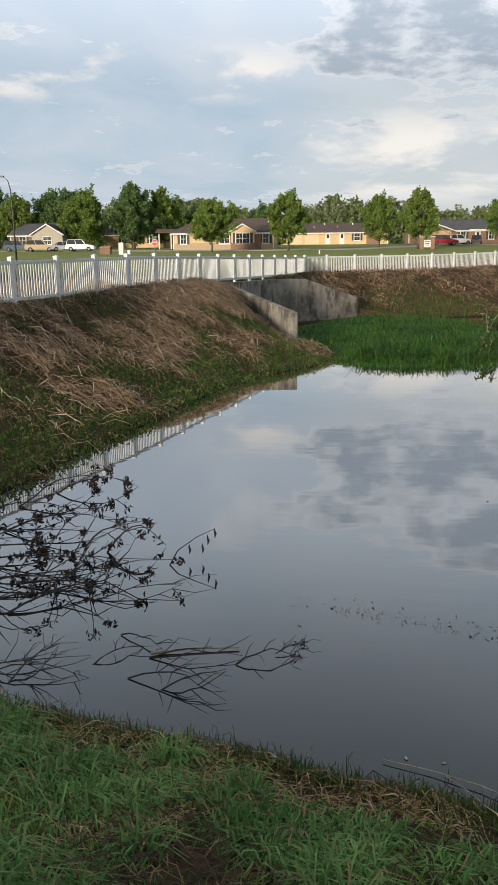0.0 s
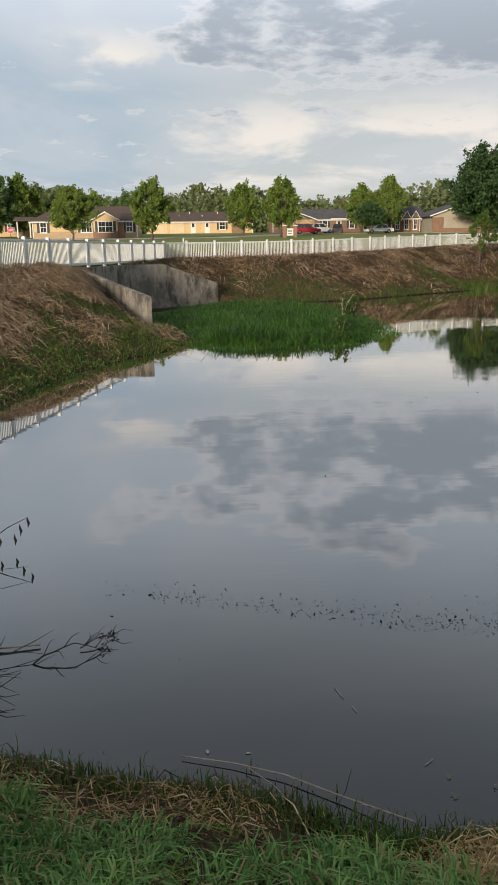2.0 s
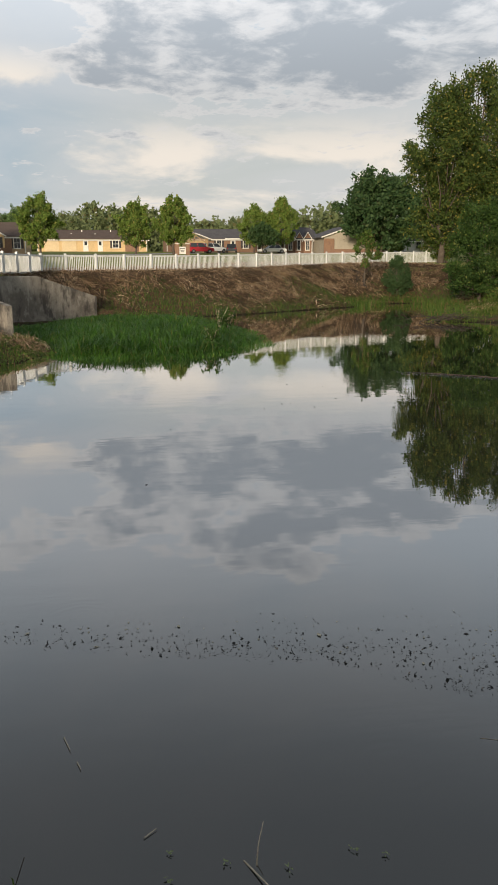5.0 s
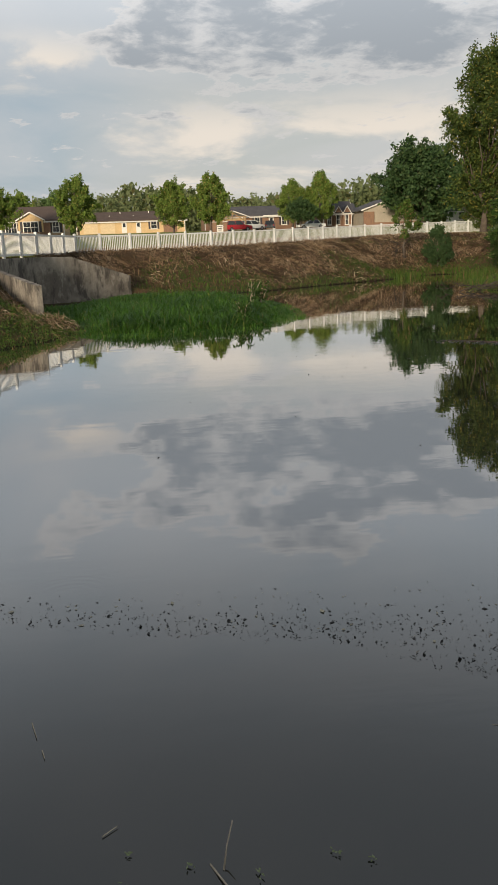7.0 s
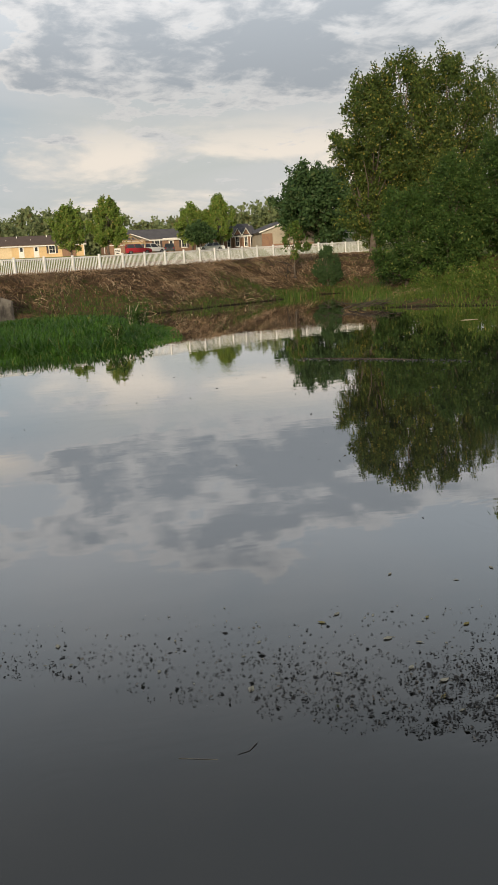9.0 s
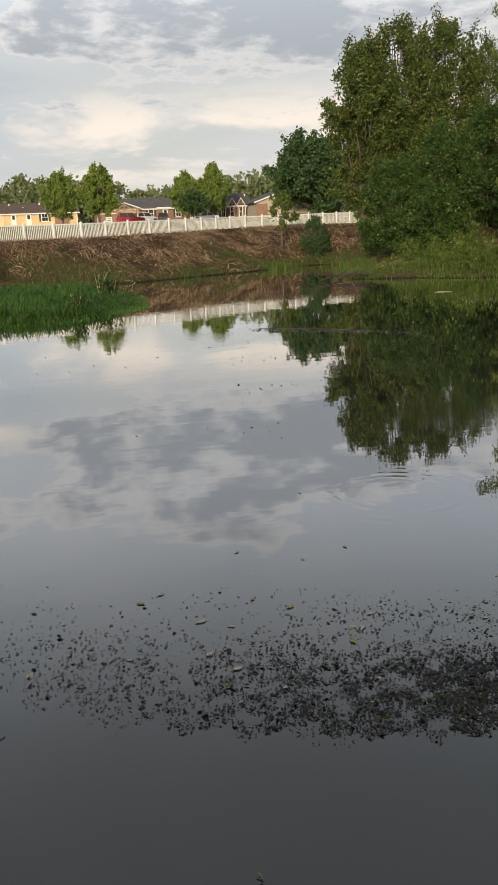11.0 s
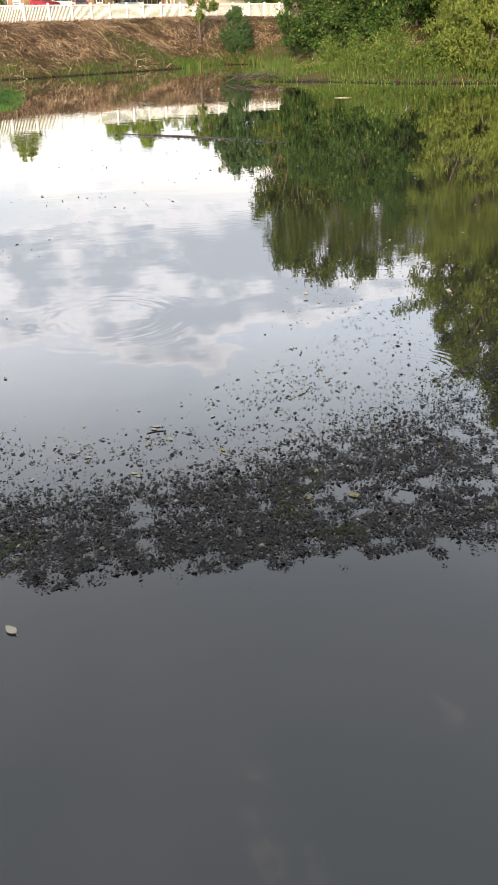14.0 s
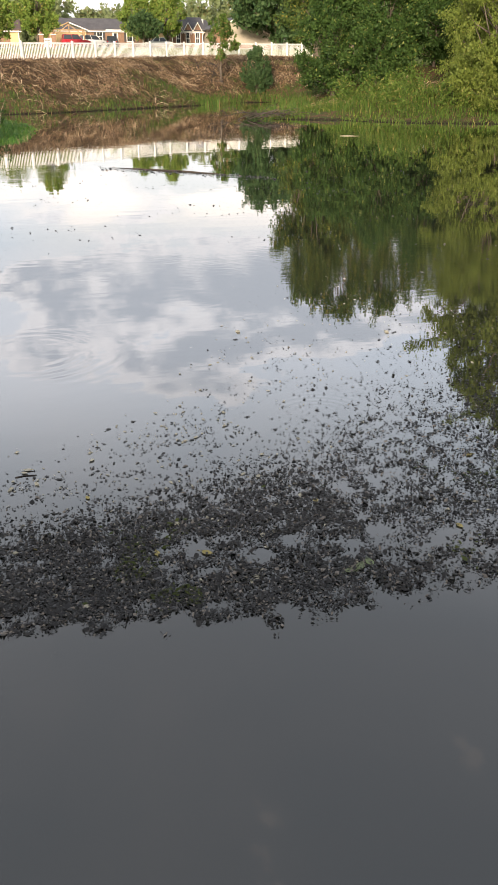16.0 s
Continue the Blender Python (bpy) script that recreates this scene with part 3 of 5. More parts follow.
def tree(name, x, y, height, spread, crown_from, leaves, size, mat, label, seed, category="tree", lumps=40, lean=(0, 0), squat=1.0, taper=0.5, bare=False, group="", weep=0.0):
    """A tapered trunk with limbs and a crown of leaf clumps: outline uneven, with gaps."""
    r = np.random.default_rng(seed)
    z0 = float(ground_z(np.array([x]), np.array([y]))[0]) - 0.1
    base = tagged(empty(name, (x, y, z0)), label, category, group)
    cz, rz = (height + crown_from) / 2, (height - crown_from) / 2
    lumps, leaves, size = int(lumps * 3.4), int(leaves * 2.05), size * 0.80
    verts, faces = [], []
    trunk_r = max(0.04, height * 0.018)
    n = 7
    pts = [(lean[0] * (i / n) ** 1.5 + r.normal(0, 0.012 * height) * (i > 0), lean[1] * (i / n) ** 1.5 + r.normal(0, 0.012 * height) * (i > 0), height * 0.86 * i / n) for i in range(n + 1)]
    tube(pts, [trunk_r * (1.35 if i == 0 else 1 - 0.85 * i / n) for i in range(n + 1)], 8, verts, faces)
    centres, rad = [], []
    for i in range(lumps):
        while True:
            p = r.uniform(-1, 1, 3)
            if 0.15 < np.linalg.norm(p) < 1:
                break
        p = p / np.linalg.norm(p) * np.linalg.norm(p) ** 0.45
        shape = 1.0 - taper * max(0, p[2] + 0.15) - 0.25 * max(0, -p[2] - 0.5)
        env = 0.88 + 0.42 * noise.noise(Vector(tuple(p * 1.9)) + Vector((seed * 3.7, seed * 1.3, 0))) + r.normal(0, 0.06)
        c = np.array([p[0] * spread * shape * env + lean[0] * 0.6, p[1] * spread * shape * env + lean[1] * 0.6, cz + p[2] * rz * (0.35 + 0.62 * min(env, 1.06))])
        centres.append(c)
        rad.append(spread * r.uniform(0.07, 0.19) * squat)
    for i in range(0, lumps, 7):
        c = centres[i]
        k = int(np.clip(c[2] / (height * 0.86) * n - 1.6, 1, n - 1))
        a = np.array(pts[k])
        m1 = a * 0.45 + c * 0.55 + np.array([0, 0, -0.03 * height]) + r.normal(0, 0.01 * height, 3)
        w = trunk_r * (0.42 - 0.25 * k / n)
        tube([a, m1, c], [w, w * 0.6, w * 0.2], 5, verts, faces)
    mesh_object("trunk", verts, faces, M_BARK, base, True)
    if bare:
        return base
    share = np.array(rad) ** 2
    count = r.multinomial(leaves, share / share.sum())
    pts = []
    for c, q, m in zip(centres, rad, count):
        d = c - np.array([lean[0] * 0.5, lean[1] * 0.5, crown_from + (cz - crown_from) * 0.5])
        d = d / max(np.linalg.norm(d), 1e-6) * (1 - 0.6 * weep) + np.array([0, 0, 0.12 - 1.3 * weep]) + r.normal(0, 0.35, 3)
        t = r.uniform(-0.6, 1.0, m)[:, None]
        reach = q * r.uniform(0.7, 1.7) * (1 + 1.3 * weep)
        pts.append(c + d * reach * t + r.normal(0, 0.5, (m, 3)) * q * (1.0 - 0.55 * np.abs(t)) * (1 - 0.45 * weep))
    pts = np.concatenate(pts)
    stray = pts[r.integers(0, len(pts), leaves // 9)] + r.normal(0, spread * 0.045, (leaves // 9, 3))
    pts = np.concatenate([pts, stray])
    pts = pts[pts[:, 2] > max(0.05, crown_from * 0.6)]
    quads_object("crown", leaf_cards(pts, size, 0.4 + 1.2 * weep, 0.55 - 0.25 * weep), 4, mat, base)
    return base


STREET = "leafy green street tree on the lawn behind the fence"
for x, y, h, s, c, n, seed in ((-14.5, 112, 6.9, 2.9, 1.3, 4200, 11), (-3.9, 112, 8.0, 2.6, 1.2, 4600, 12), (9.4, 130, 8.0, 2.9, 1.4, 4600, 13),
                               (14.3, 118, 8.5, 2.7, 1.2, 5200, 14), (35.0, 140, 9.2, 3.0, 1.6, 4200, 15), (30.5, 142, 8.6, 2.6, 1.4, 3600, 16)):
    tree("street_tree", x, y, h, s * 1.08, c, int(n * 1.6), 0.18, F_MAPLE, STREET, seed, lumps=44, group="street trees beyond the fence")
tree("ornamental_tree", 30.4, 134, 5.0, 2.4, 1.5, 3200, 0.22, F_DEEP, "low round dark green ornamental tree beside a parked car", 17)
LEFTROW = "tall dark green tree behind the parking lot"
for x, y, h, s, c, n, seed in ((-61, 150, 14.0, 5.0, 2.0, 5000, 21), (-67, 140, 11.5, 4.5, 1.5, 4500, 22), (-50, 150, 12.5, 5.0, 1.5, 4500, 23), (-41, 140, 11.5, 4.6, 1.5, 5000, 24),
                               (-31, 135, 12.4, 4.4, 1.2, 6000, 25), (-27.0, 140, 11.8, 3.6, 1.0, 4200, 26), (-36, 150, 11, 4, 1.0, 4000, 27), (-55, 144, 11, 4, 1.0, 4000, 28), (-46, 147, 12.5, 4.4, 1.0, 3000, 29), (-34, 146, 12.0, 4.2, 1.0, 3000, 30), (-22.5, 152, 9.4, 4.4, 1.0, 2600, 83), (-17.5, 156, 8.8, 4.4, 1.0, 2400, 84), (-11.0, 160, 8.6, 4.4, 1.0, 2400, 85)):
    tree("shade_tree", x, y, h * 0.84, s, c, int(n * 1.4), 0.27, F_ROW if seed % 2 else F_MAPLE, LEFTROW, seed, lumps=46, group="trees behind the parking lot")
tree("round_tree", 50.8, 133.5, 13.2, 7.6, 1.4, 12000, 0.36, F_DEEP, "large round dark green lawn tree with a low dense crown", 31, lumps=80, taper=0.35)
tree("lawn_tree", 62.5, 140, 12.5, 5.5, 3.2, 6500, 0.34, F_DEEP, "dark broad tree with a clear trunk on the lawn", 32, lumps=50)
for x, y, h, s, c, n, seed in ((37.4, 78, 16.6, 4.4, 4.6, 10000, 33), (41.5, 80, 19.4, 5.2, 3.0, 15000, 34), (47.5, 82, 20.0, 5.6, 3.0, 14000, 35), (54, 84, 18.5, 5.4, 2.5, 10000, 36), (44.0, 76, 10.5, 4.6, 0.6, 9000, 37), (38.5, 79, 8.5, 3.6, 0.6, 7000, 38)):
    tree("tall_tree", x, y, h, s, c, n, 0.17, F_TALL, "tall spreading tree with low sun painted as scattered yellow leaves, and open limbs", seed, lumps=70, taper=0.3, group="tall trees beyond the pond")
for x, y, h, s, n, seed in ((29.2, 52.5, 6.6, 2.7, 9500, 41), (32.8, 53, 7.2, 2.9, 9500, 42), (36.6, 53, 8.0, 3.2, 9000, 43), (31.2, 50.5, 4.0, 2.3, 6000, 44), (35.0, 50.5, 4.5, 2.5, 6000, 45), (41, 52, 9.0, 3.6, 8000, 46)):
    tree("shrub", x, y, h, s, 0.2, int(n * 1.2), 0.105, F_BUSH, "dense green shrub with many stems on the far pond bank", seed, "shrub", 60, taper=0.3, group="shrubs on the pond bank")
for x, y, h, s, n, seed in ((32.6, 38.6, 9.0, 3.3, 14000, 51), (31.2, 36.4, 3.4, 2.2, 6000, 59), (33.6, 35.4, 4.4, 2.6, 8000, 60), (36.4, 36.0, 5.5, 2.8, 8000, 64), (38.0, 41.0, 20.0, 6.0, 34000, 52), (34.6, 37.0, 6.0, 2.6, 9000, 53), (44.5, 38, 21.0, 6.4, 20000, 54), (40.5, 44.5, 14.0, 4.6, 14000, 55), (40.2, 46.5, 19.0, 5.0, 20000, 56), (46.0, 46.0, 21.0, 6.0, 16000, 57)):
    tree("willow", x, y, h, s, -0.22 * h, int(n * 1.7), 0.085 if h < 12 else 0.13, F_WILLOW, "feathery yellow-green willow leaning over the pond edge", seed, "tree", 95, taper=0.2, group="willows at the water", weep=0.6)
tree("cedar_bush", 27.3, 63.2, 3.1, 1.35, 0.05, 5200, 0.085, F_DEEP, "dense dark evergreen bush at the foot of the dam", 61, "bush", 40)
tree("sapling", 24.9, 64.2, 4.7, 1.25, 1.6, 1300, 0.12, F_WEED, "thin sapling with sparse drooping leaves on the dam slope", 62, "sapling", 22)
for x, y, h, s, seed in ((60.5, 152, 3.2, 1.8, 71), (57.0, 156, 3.0, 2.0, 72), (70, 150, 5.0, 3.0, 73)):
    tree("garden_bush", x, y, h, s, 0.2, 1500, 0.26, F_WILLOW, "yellow-green garden bush near a pale house", seed, "bush", 22)


def far_woods():
    """The belt of trees on the skyline, as one mass of leaf clumps."""
    centres, sizes = [], []
    for x in np.arange(-150, 190, 1.25):
        for row in range(2):
            y = 186 + row * 22 + rng.uniform(-7, 7) + abs(x) * 0.08
            h = 8.2 + 1.3 * row + 1.5 * math.sin(x * 0.13 + row) + 1.1 * math.sin(x * 0.37 + 2 * row) + 0.7 * math.sin(x * 0.9) + rng.uniform(-0.9, 0.9)
            for q in range(5):
                centres.append((x + rng.uniform(-1.5, 1.5), y + rng.uniform(-2, 2), 6.0 + h * (0.08 + 0.21 * q)))
                sizes.append(rng.uniform(1.3, 2.2) * (1.3 - 0.13 * q))
    centres, sizes = np.array(centres), np.array(sizes)
    rep = np.repeat(np.arange(len(centres)), 62)
    pts = centres[rep] + np.clip(rng.normal(0, 0.5, (len(rep), 3)), -1.0, 1.0) * sizes[rep][:, None]
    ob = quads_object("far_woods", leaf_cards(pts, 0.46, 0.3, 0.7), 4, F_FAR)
    tagged(ob, "distant belt of green trees on the skyline, paled by painted haze", "woods", kind="stuff")


far_woods()

# ---- houses ----


def gz(x, y):
    return float(ground_z(np.array([float(x)]), np.array([float(y)]))[0])


def roof_mesh(w, d, eave, ridge, over=0.45, hip=0.0, thick=0.16, hip_right=None):
    """A ridge roof along x with overhang; hip > 0 pulls the ridge's ends in."""
    hr = hip if hip_right is None else hip_right
    x0, x1, y0, y1 = -w / 2 - over, w / 2 + over, -d / 2 - over, d / 2 + over
    drop = (ridge - eave) * over / (d / 2)
    e = eave - drop
    bm = bmesh.new()
    lo = [bm.verts.new(p) for p in ((x0, y0, e), (x1, y0, e), (x1, y1, e), (x0, y1, e), (x0 + hip, 0, ridge), (x1 - hr, 0, ridge))]
    hi = [bm.verts.new(v.co + Vector((0, 0, thick))) for v in lo]
    for s in (hi, lo):
        for f in ((0, 1, 5, 4), (2, 3, 4, 5), (1, 2, 5), (3, 0, 4)):
            try:
                bm.faces.new([s[i] for i in f])
            except ValueError:
                pass
    for a, c in ((0, 1), (1, 2), (2, 3), (3, 0)):
        bm.faces.new((lo[a], lo[c], hi[c], hi[a]))
    bmesh.ops.recalc_face_normals(bm, faces=bm.faces)
    return bm


def gable_walls(w, d, eave, ridge, base=-0.4):
    """House body with gable ends."""
    bm = bmesh.new()
    rows = []
    for x in (-w / 2, w / 2):
        rows.append([bm.verts.new(p) for p in ((x, -d / 2, base), (x, d / 2, base), (x, d / 2, eave), (x, 0, ridge), (x, -d / 2, eave))])
    for i in range(5):
        bm.faces.new((rows[0][i], rows[0][(i + 1) % 5], rows[1][(i + 1) % 5], rows[1][i]))
    bm.faces.new(rows[0][::-1])
    bm.faces.new(rows[1])
    bmesh.ops.recalc_face_normals(bm, faces=bm.faces)
    return bm


def window(parent, x, y, z, w, h, shutters=True, double=False):
    """A sash window on a front that faces -y: frame, panes, mullions, sill, shutters."""
    fr = part("window", box(w + 0.16, 0.07, h + 0.16, (x, y - 0.03, z - 0.08), 0.01), M_TRIM, parent)
    n = 2 if double else 1
    pw = w / n
    for i in range(n):
        cx = x - w / 2 + pw * (i + 0.5)
        for j in range(2):
            part("pane", box(pw - 0.09, 0.02, h / 2 - 0.07, (cx, y - 0.072, z + 0.035 + j * h / 2)), M_GLASS, fr)
        part("mullion", box(0.03, 0.02, h - 0.05, (cx, y - 0.086, z + 0.02)), M_TRIM, fr)
    part("sill", box(w + 0.3, 0.14, 0.07, (x, y - 0.07, z - 0.14), 0.01), M_TRIM, fr)
    if shutters:
        for s in (-1, 1):
            part("shutter", box(0.36, 0.05, h + 0.1, (x + s * (w / 2 + 0.30), y - 0.03, z - 0.05), 0.01), M_SHUTTER, parent)


def door(parent, x, y, w=0.95, h=2.05, mat=None):
    d = part("door", box(w, 0.06, h, (x, y - 0.03, 0.0), 0.01), mat or M_TRIM, parent)
    part("door_pane", box(w * 0.5, 0.02, h * 0.35, (x, y - 0.07, h * 0.55)), M_GLASS, d)
    part("knob", box(0.07, 0.06, 0.07, (x + w * 0.38, y - 0.08, h * 0.45), 0.02), M_METAL, d)


def plain_house(name, x, y, w, d, eave, ridge, wall, roof, label, hip=0.0, turn=0.0, hip_right=None, brick=True):
    h = tagged(empty(name, (x, y, gz(x, y)), turn), label, "house")
    hips = hip or (hip_right or 0)
    body = gable_walls(w, d, eave, ridge) if not hips else box(w, d, eave + 0.4, (0, 0, -0.4))
    part("wall", body, wall, h)
    if brick:
        part("brick_base", box(w + 0.1, d + 0.1, 1.25, (0, 0, -0.4), 0.01), M_STONE, h, "tan brick lower wall")
    part("roof", roof_mesh(w, d, eave, ridge, hip=hip, hip_right=hip_right), roof, h)
    part("fascia", box(w + 0.9, 0.05, 0.2, (0, -d / 2 - 0.46, eave - 0.42)), M_TRIM, h, "white eaves board")
    for s in (-1, 1):
        part("corner_board", box(0.14, 0.08, eave, (s * (w / 2 - 0.05), -d / 2 - 0.03, 0)), M_TRIM, h)
    return h


def front_gable(parent, x, y, w, depth, eave, ridge, wall, roof):
    """A projecting front bay with its own gable facing -y."""
    bm = bmesh.new()
    rows = []
    for yy in (y - depth, y + 1.5):
        rows.append([bm.verts.new(p) for p in ((x - w / 2, yy, -0.4), (x + w / 2, yy, -0.4), (x + w / 2, yy, eave), (x, yy, ridge), (x - w / 2, yy, eave))])
    for i in range(5):
        bm.faces.new((rows[0][i], rows[0][(i + 1) % 5], rows[1][(i + 1) % 5], rows[1][i]))
    bm.faces.new(rows[0])
    bm.faces.new(rows[1][::-1])
    bmesh.ops.recalc_face_normals(bm, faces=bm.faces)
    part("bay_wall", bm, wall, parent)
    for s in (-1, 1):
        bm = bmesh.new()
        slope = (ridge - eave) / (w / 2)
        edge = w / 2 + 0.35
        pts = ((x, ridge + 0.02), (x + s * edge, ridge + 0.02 - slope * edge), (x + s * edge, ridge + 0.16 - slope * edge), (x, ridge + 0.16))
        a = [bm.verts.new((px, y - depth - 0.35, pz)) for px, pz in pts]
        c = [bm.verts.new((px, y + 3.0, pz)) for px, pz in pts]
        for i in range(4):
            bm.faces.new((a[i], a[(i + 1) % 4], c[(i + 1) % 4], c[i]))
        bm.faces.new(a)
        bm.faces.new(c[::-1])
        bmesh.ops.recalc_face_normals(bm, faces=bm.faces)
        part("bay_roof", bm, roof, parent)
        bm = bmesh.new()
        pts = ((x, ridge + 0.14), (x + s * edge, ridge + 0.14 - slope * edge), (x + s * edge, ridge - 0.06 - slope * edge), (x, ridge - 0.06))
        a = [bm.verts.new((px, y - depth - 0.39, pz)) for px, pz in pts]
        c = [bm.verts.new((px, y - depth - 0.355, pz)) for px, pz in pts]
        for i in range(4):
            bm.faces.new((a[i], a[(i + 1) % 4], c[(i + 1) % 4], c[i]))
        bm.faces.new(a)
        bm.faces.new(c[::-1])
        bmesh.ops.recalc_face_normals(bm, faces=bm.faces)
        part("barge_board", bm, M_TRIM, parent)


# yellow house with hipped and gabled brown roof
h1 = plain_house("house", -14.6, 129.5, 15.6, 9, 2.55, 4.5, M_SIDING, M_ROOF, "cream bungalow with brown shingle roof, brick base and white windows", hip=4.0, hip_right=0.6)
front_gable(h1, 3.1, -4.5, 3.6, 0.6, 2.55, 3.55, M_SIDING, M_ROOF)
part("bay_brick", box(3.7, 0.1, 1.1, (3.1, -5.12, -0.3)), M_BRICK, h1)
window(h1, 3.1, -5.1, 0.75, 2.1, 1.5, True, True)
window(h1, -6.2, -4.5, 0.75, 0.9, 1.5)
window(h1, 0.2, -4.5, 0.75, 1.6, 1.5, True, True)
window(h1, 6.6, -4.5, 0.75, 0.9, 1.5)
part("brick_pier", box(1.0, 0.3, 2.5, (5.35, -4.6, -0.3)), M_BRICK, h1)
part("porch_roof", roof_mesh(2.6, 3.0, 2.5, 2.95, 0.2), M_ROOF, h1).location = (-9.2, -2.5, 0)
part("porch_post", box(0.16, 0.16, 2.45, (-10.2, -3.7, 0)), M_TRIM, h1)
part("porch_post", box(0.16, 0.16, 2.45, (-8.3, -3.7, 0)), M_TRIM, h1)
part("roof_vent", box(0.2, 0.2, 0.5, (6.8, -1.5, 3.9)), M_TRIM, h1)

# long low house
h2 = plain_house("house", 2.6, 164, 20.5, 9, 2.4, 4.0, M_SIDING, M_ROOF, "long low cream house with brown roof and cream garage doors", brick=False)
for gx in (-7.6, -4.4):
    g = part("garage_door", box(2.7, 0.06, 2.1, (gx, -4.52, 0), 0.01), M_CREAM, h2)
    for q in range(4):
        part("door_panel", box(2.5, 0.02, 0.44, (gx, -4.56, 0.06 + q * 0.51), 0.008), M_CREAM, g)
door(h2, -1.3, -4.5)
door(h2, 1.4, -4.5)
window(h2, 4.3, -4.5, 0.7, 1.1, 1.4)
part("brick_pier", box(2.6, 0.12, 2.3, (7.4, -4.55, 0)), M_BRICK, h2)
for vx, vz in ((-4.0, 2.9), (-2.0, 3.6), (0.5, 2.9), (3.5, 3.6)):
    part("roof_vent", box(0.18, 0.18, 0.5, (vx, -2.4 if vz < 3 else -1.0, vz)), M_TRIM, h2)

# house by the parking lot
h0 = plain_house("house", -49.0, 142, 9.5, 8, 2.5, 4.3, M_BRICK, M_ROOFG, "brick house with grey shingle roof and front porch gable", hip=1.5, brick=False)
front_gable(h0, 2.4, -4.0, 5.4, 1.6, 2.4, 4.0, M_TAN, M_ROOFG)
window(h0, -2.6, -4.0, 0.7, 1.2, 1.4)
window(h0, 2.4, -5.62, 0.7, 1.4, 1.3, False, True)
house_y = plain_house("house", -33.0, 150, 13, 7, 2.4, 3.6, M_SIDING, M_ROOFG, "cream house half hidden behind tall trees", brick=False)
window(house_y, -2.6, -3.5, 0.7, 1.2, 1.4)
window(house_y, 2.6, -3.5, 0.7, 1.2, 1.4)

# house with timber porch gable
h3 = plain_house("house", 24.5, 156, 17, 9, 2.4, 4.1, M_BRICK, M_ROOFG, "brick house with grey roof, cream porch wall and white windows", brick=False)
window(h3, 1.2, -4.5, 0.65, 0.9, 1.4)
window(h3, 6.2, -4.5, 0.65, 0.9, 1.4)
door(h3, 3.8, -4.5)
part("porch_wall", box(6.0, 0.2, 2.5, (-4.0, -4.62, -0.2)), M_SIDING, h3)
part("fascia_board", box(5.6, 0.08, 0.22, (5.0, -5.05, 2.16)), M_TRIM, h3)
porch = tagged(empty("entrance_canopy", (20.4, 143, gz(20.4, 143))), "timber entrance canopy with a white edged gable roof", "canopy")
for s in (-1, 1):
    bm = box(3.3, 3.0, 0.16, (0, 0, 0), 0.01)
    ob = part("canopy_roof", bm, M_TIMBER if s < 0 else M_TRIM, porch)
    ob.matrix_basis = pose(s * 1.45 - 0.4, 0, 2.72, 0, s * 20, 0)
    for q in (-1, 1):
        part("canopy_post", box(0.18, 0.18, 2.55, (s * 2.3 - 0.4, q * 1.2, -0.1), 0.01), M_TIMBER, porch)
    bm = box(2.9, 0.12, 0.14, (0, 0, 0))
    ob = part("brace", bm, M_TIMBER, porch)
    ob.matrix_basis = pose(s * 1.15 - 0.4, -1.25, 2.2, 0, s * 34, 0)
part("king_post", box(0.16, 0.14, 1.2, (-0.4, -1.25, 1.9)), M_TIMBER, porch)
part("tie_beam", box(4.8, 0.14, 0.18, (-0.4, -1.25, 2.2)), M_TIMBER, porch)

h4 = plain_house("house", 40.0, 160, 11, 8, 2.5, 4.2, M_BRICK, M_ROOFG, "brick house with grey roof behind a street tree", brick=False)
window(h4, 0.5, -4.0, 0.7, 1.0, 1.4)
part("porch_wall", box(3.4, 0.2, 2.4, (-3.4, -4.12, -0.1)), M_SIDING, h4)
part("pale_roof_panel", box(3.6, 0.1, 0.9, (3.0, -2.6, 3.5)), M_TRIM, h4)

# gabled house whose broad tan end faces the pond
h5 = tagged(empty("house", (47.2, 147, gz(47.2, 147))), "brick house with grey roof and broad tan gable end", "house")
h5.matrix_basis = pose(47.2, 147, gz(47.2, 147), 0, 0, 0)
bm = bmesh.new()
rows = []
for yy in (-7.0, 7.0):
    rows.append([bm.verts.new(p) for p in ((-4.6, yy, -0.5), (6.5, yy, -0.5), (6.5, yy, 2.6), (1.2, yy, 4.6), (-4.6, yy, 2.6))])
for i in range(5):
    bm.faces.new((rows[0][i], rows[0][(i + 1) % 5], rows[1][(i + 1) % 5], rows[1][i]))
bm.faces.new(rows[0])
bm.faces.new(rows[1][::-1])
bmesh.ops.recalc_face_normals(bm, faces=bm.faces)
part("wall", bm, M_TAN, h5)
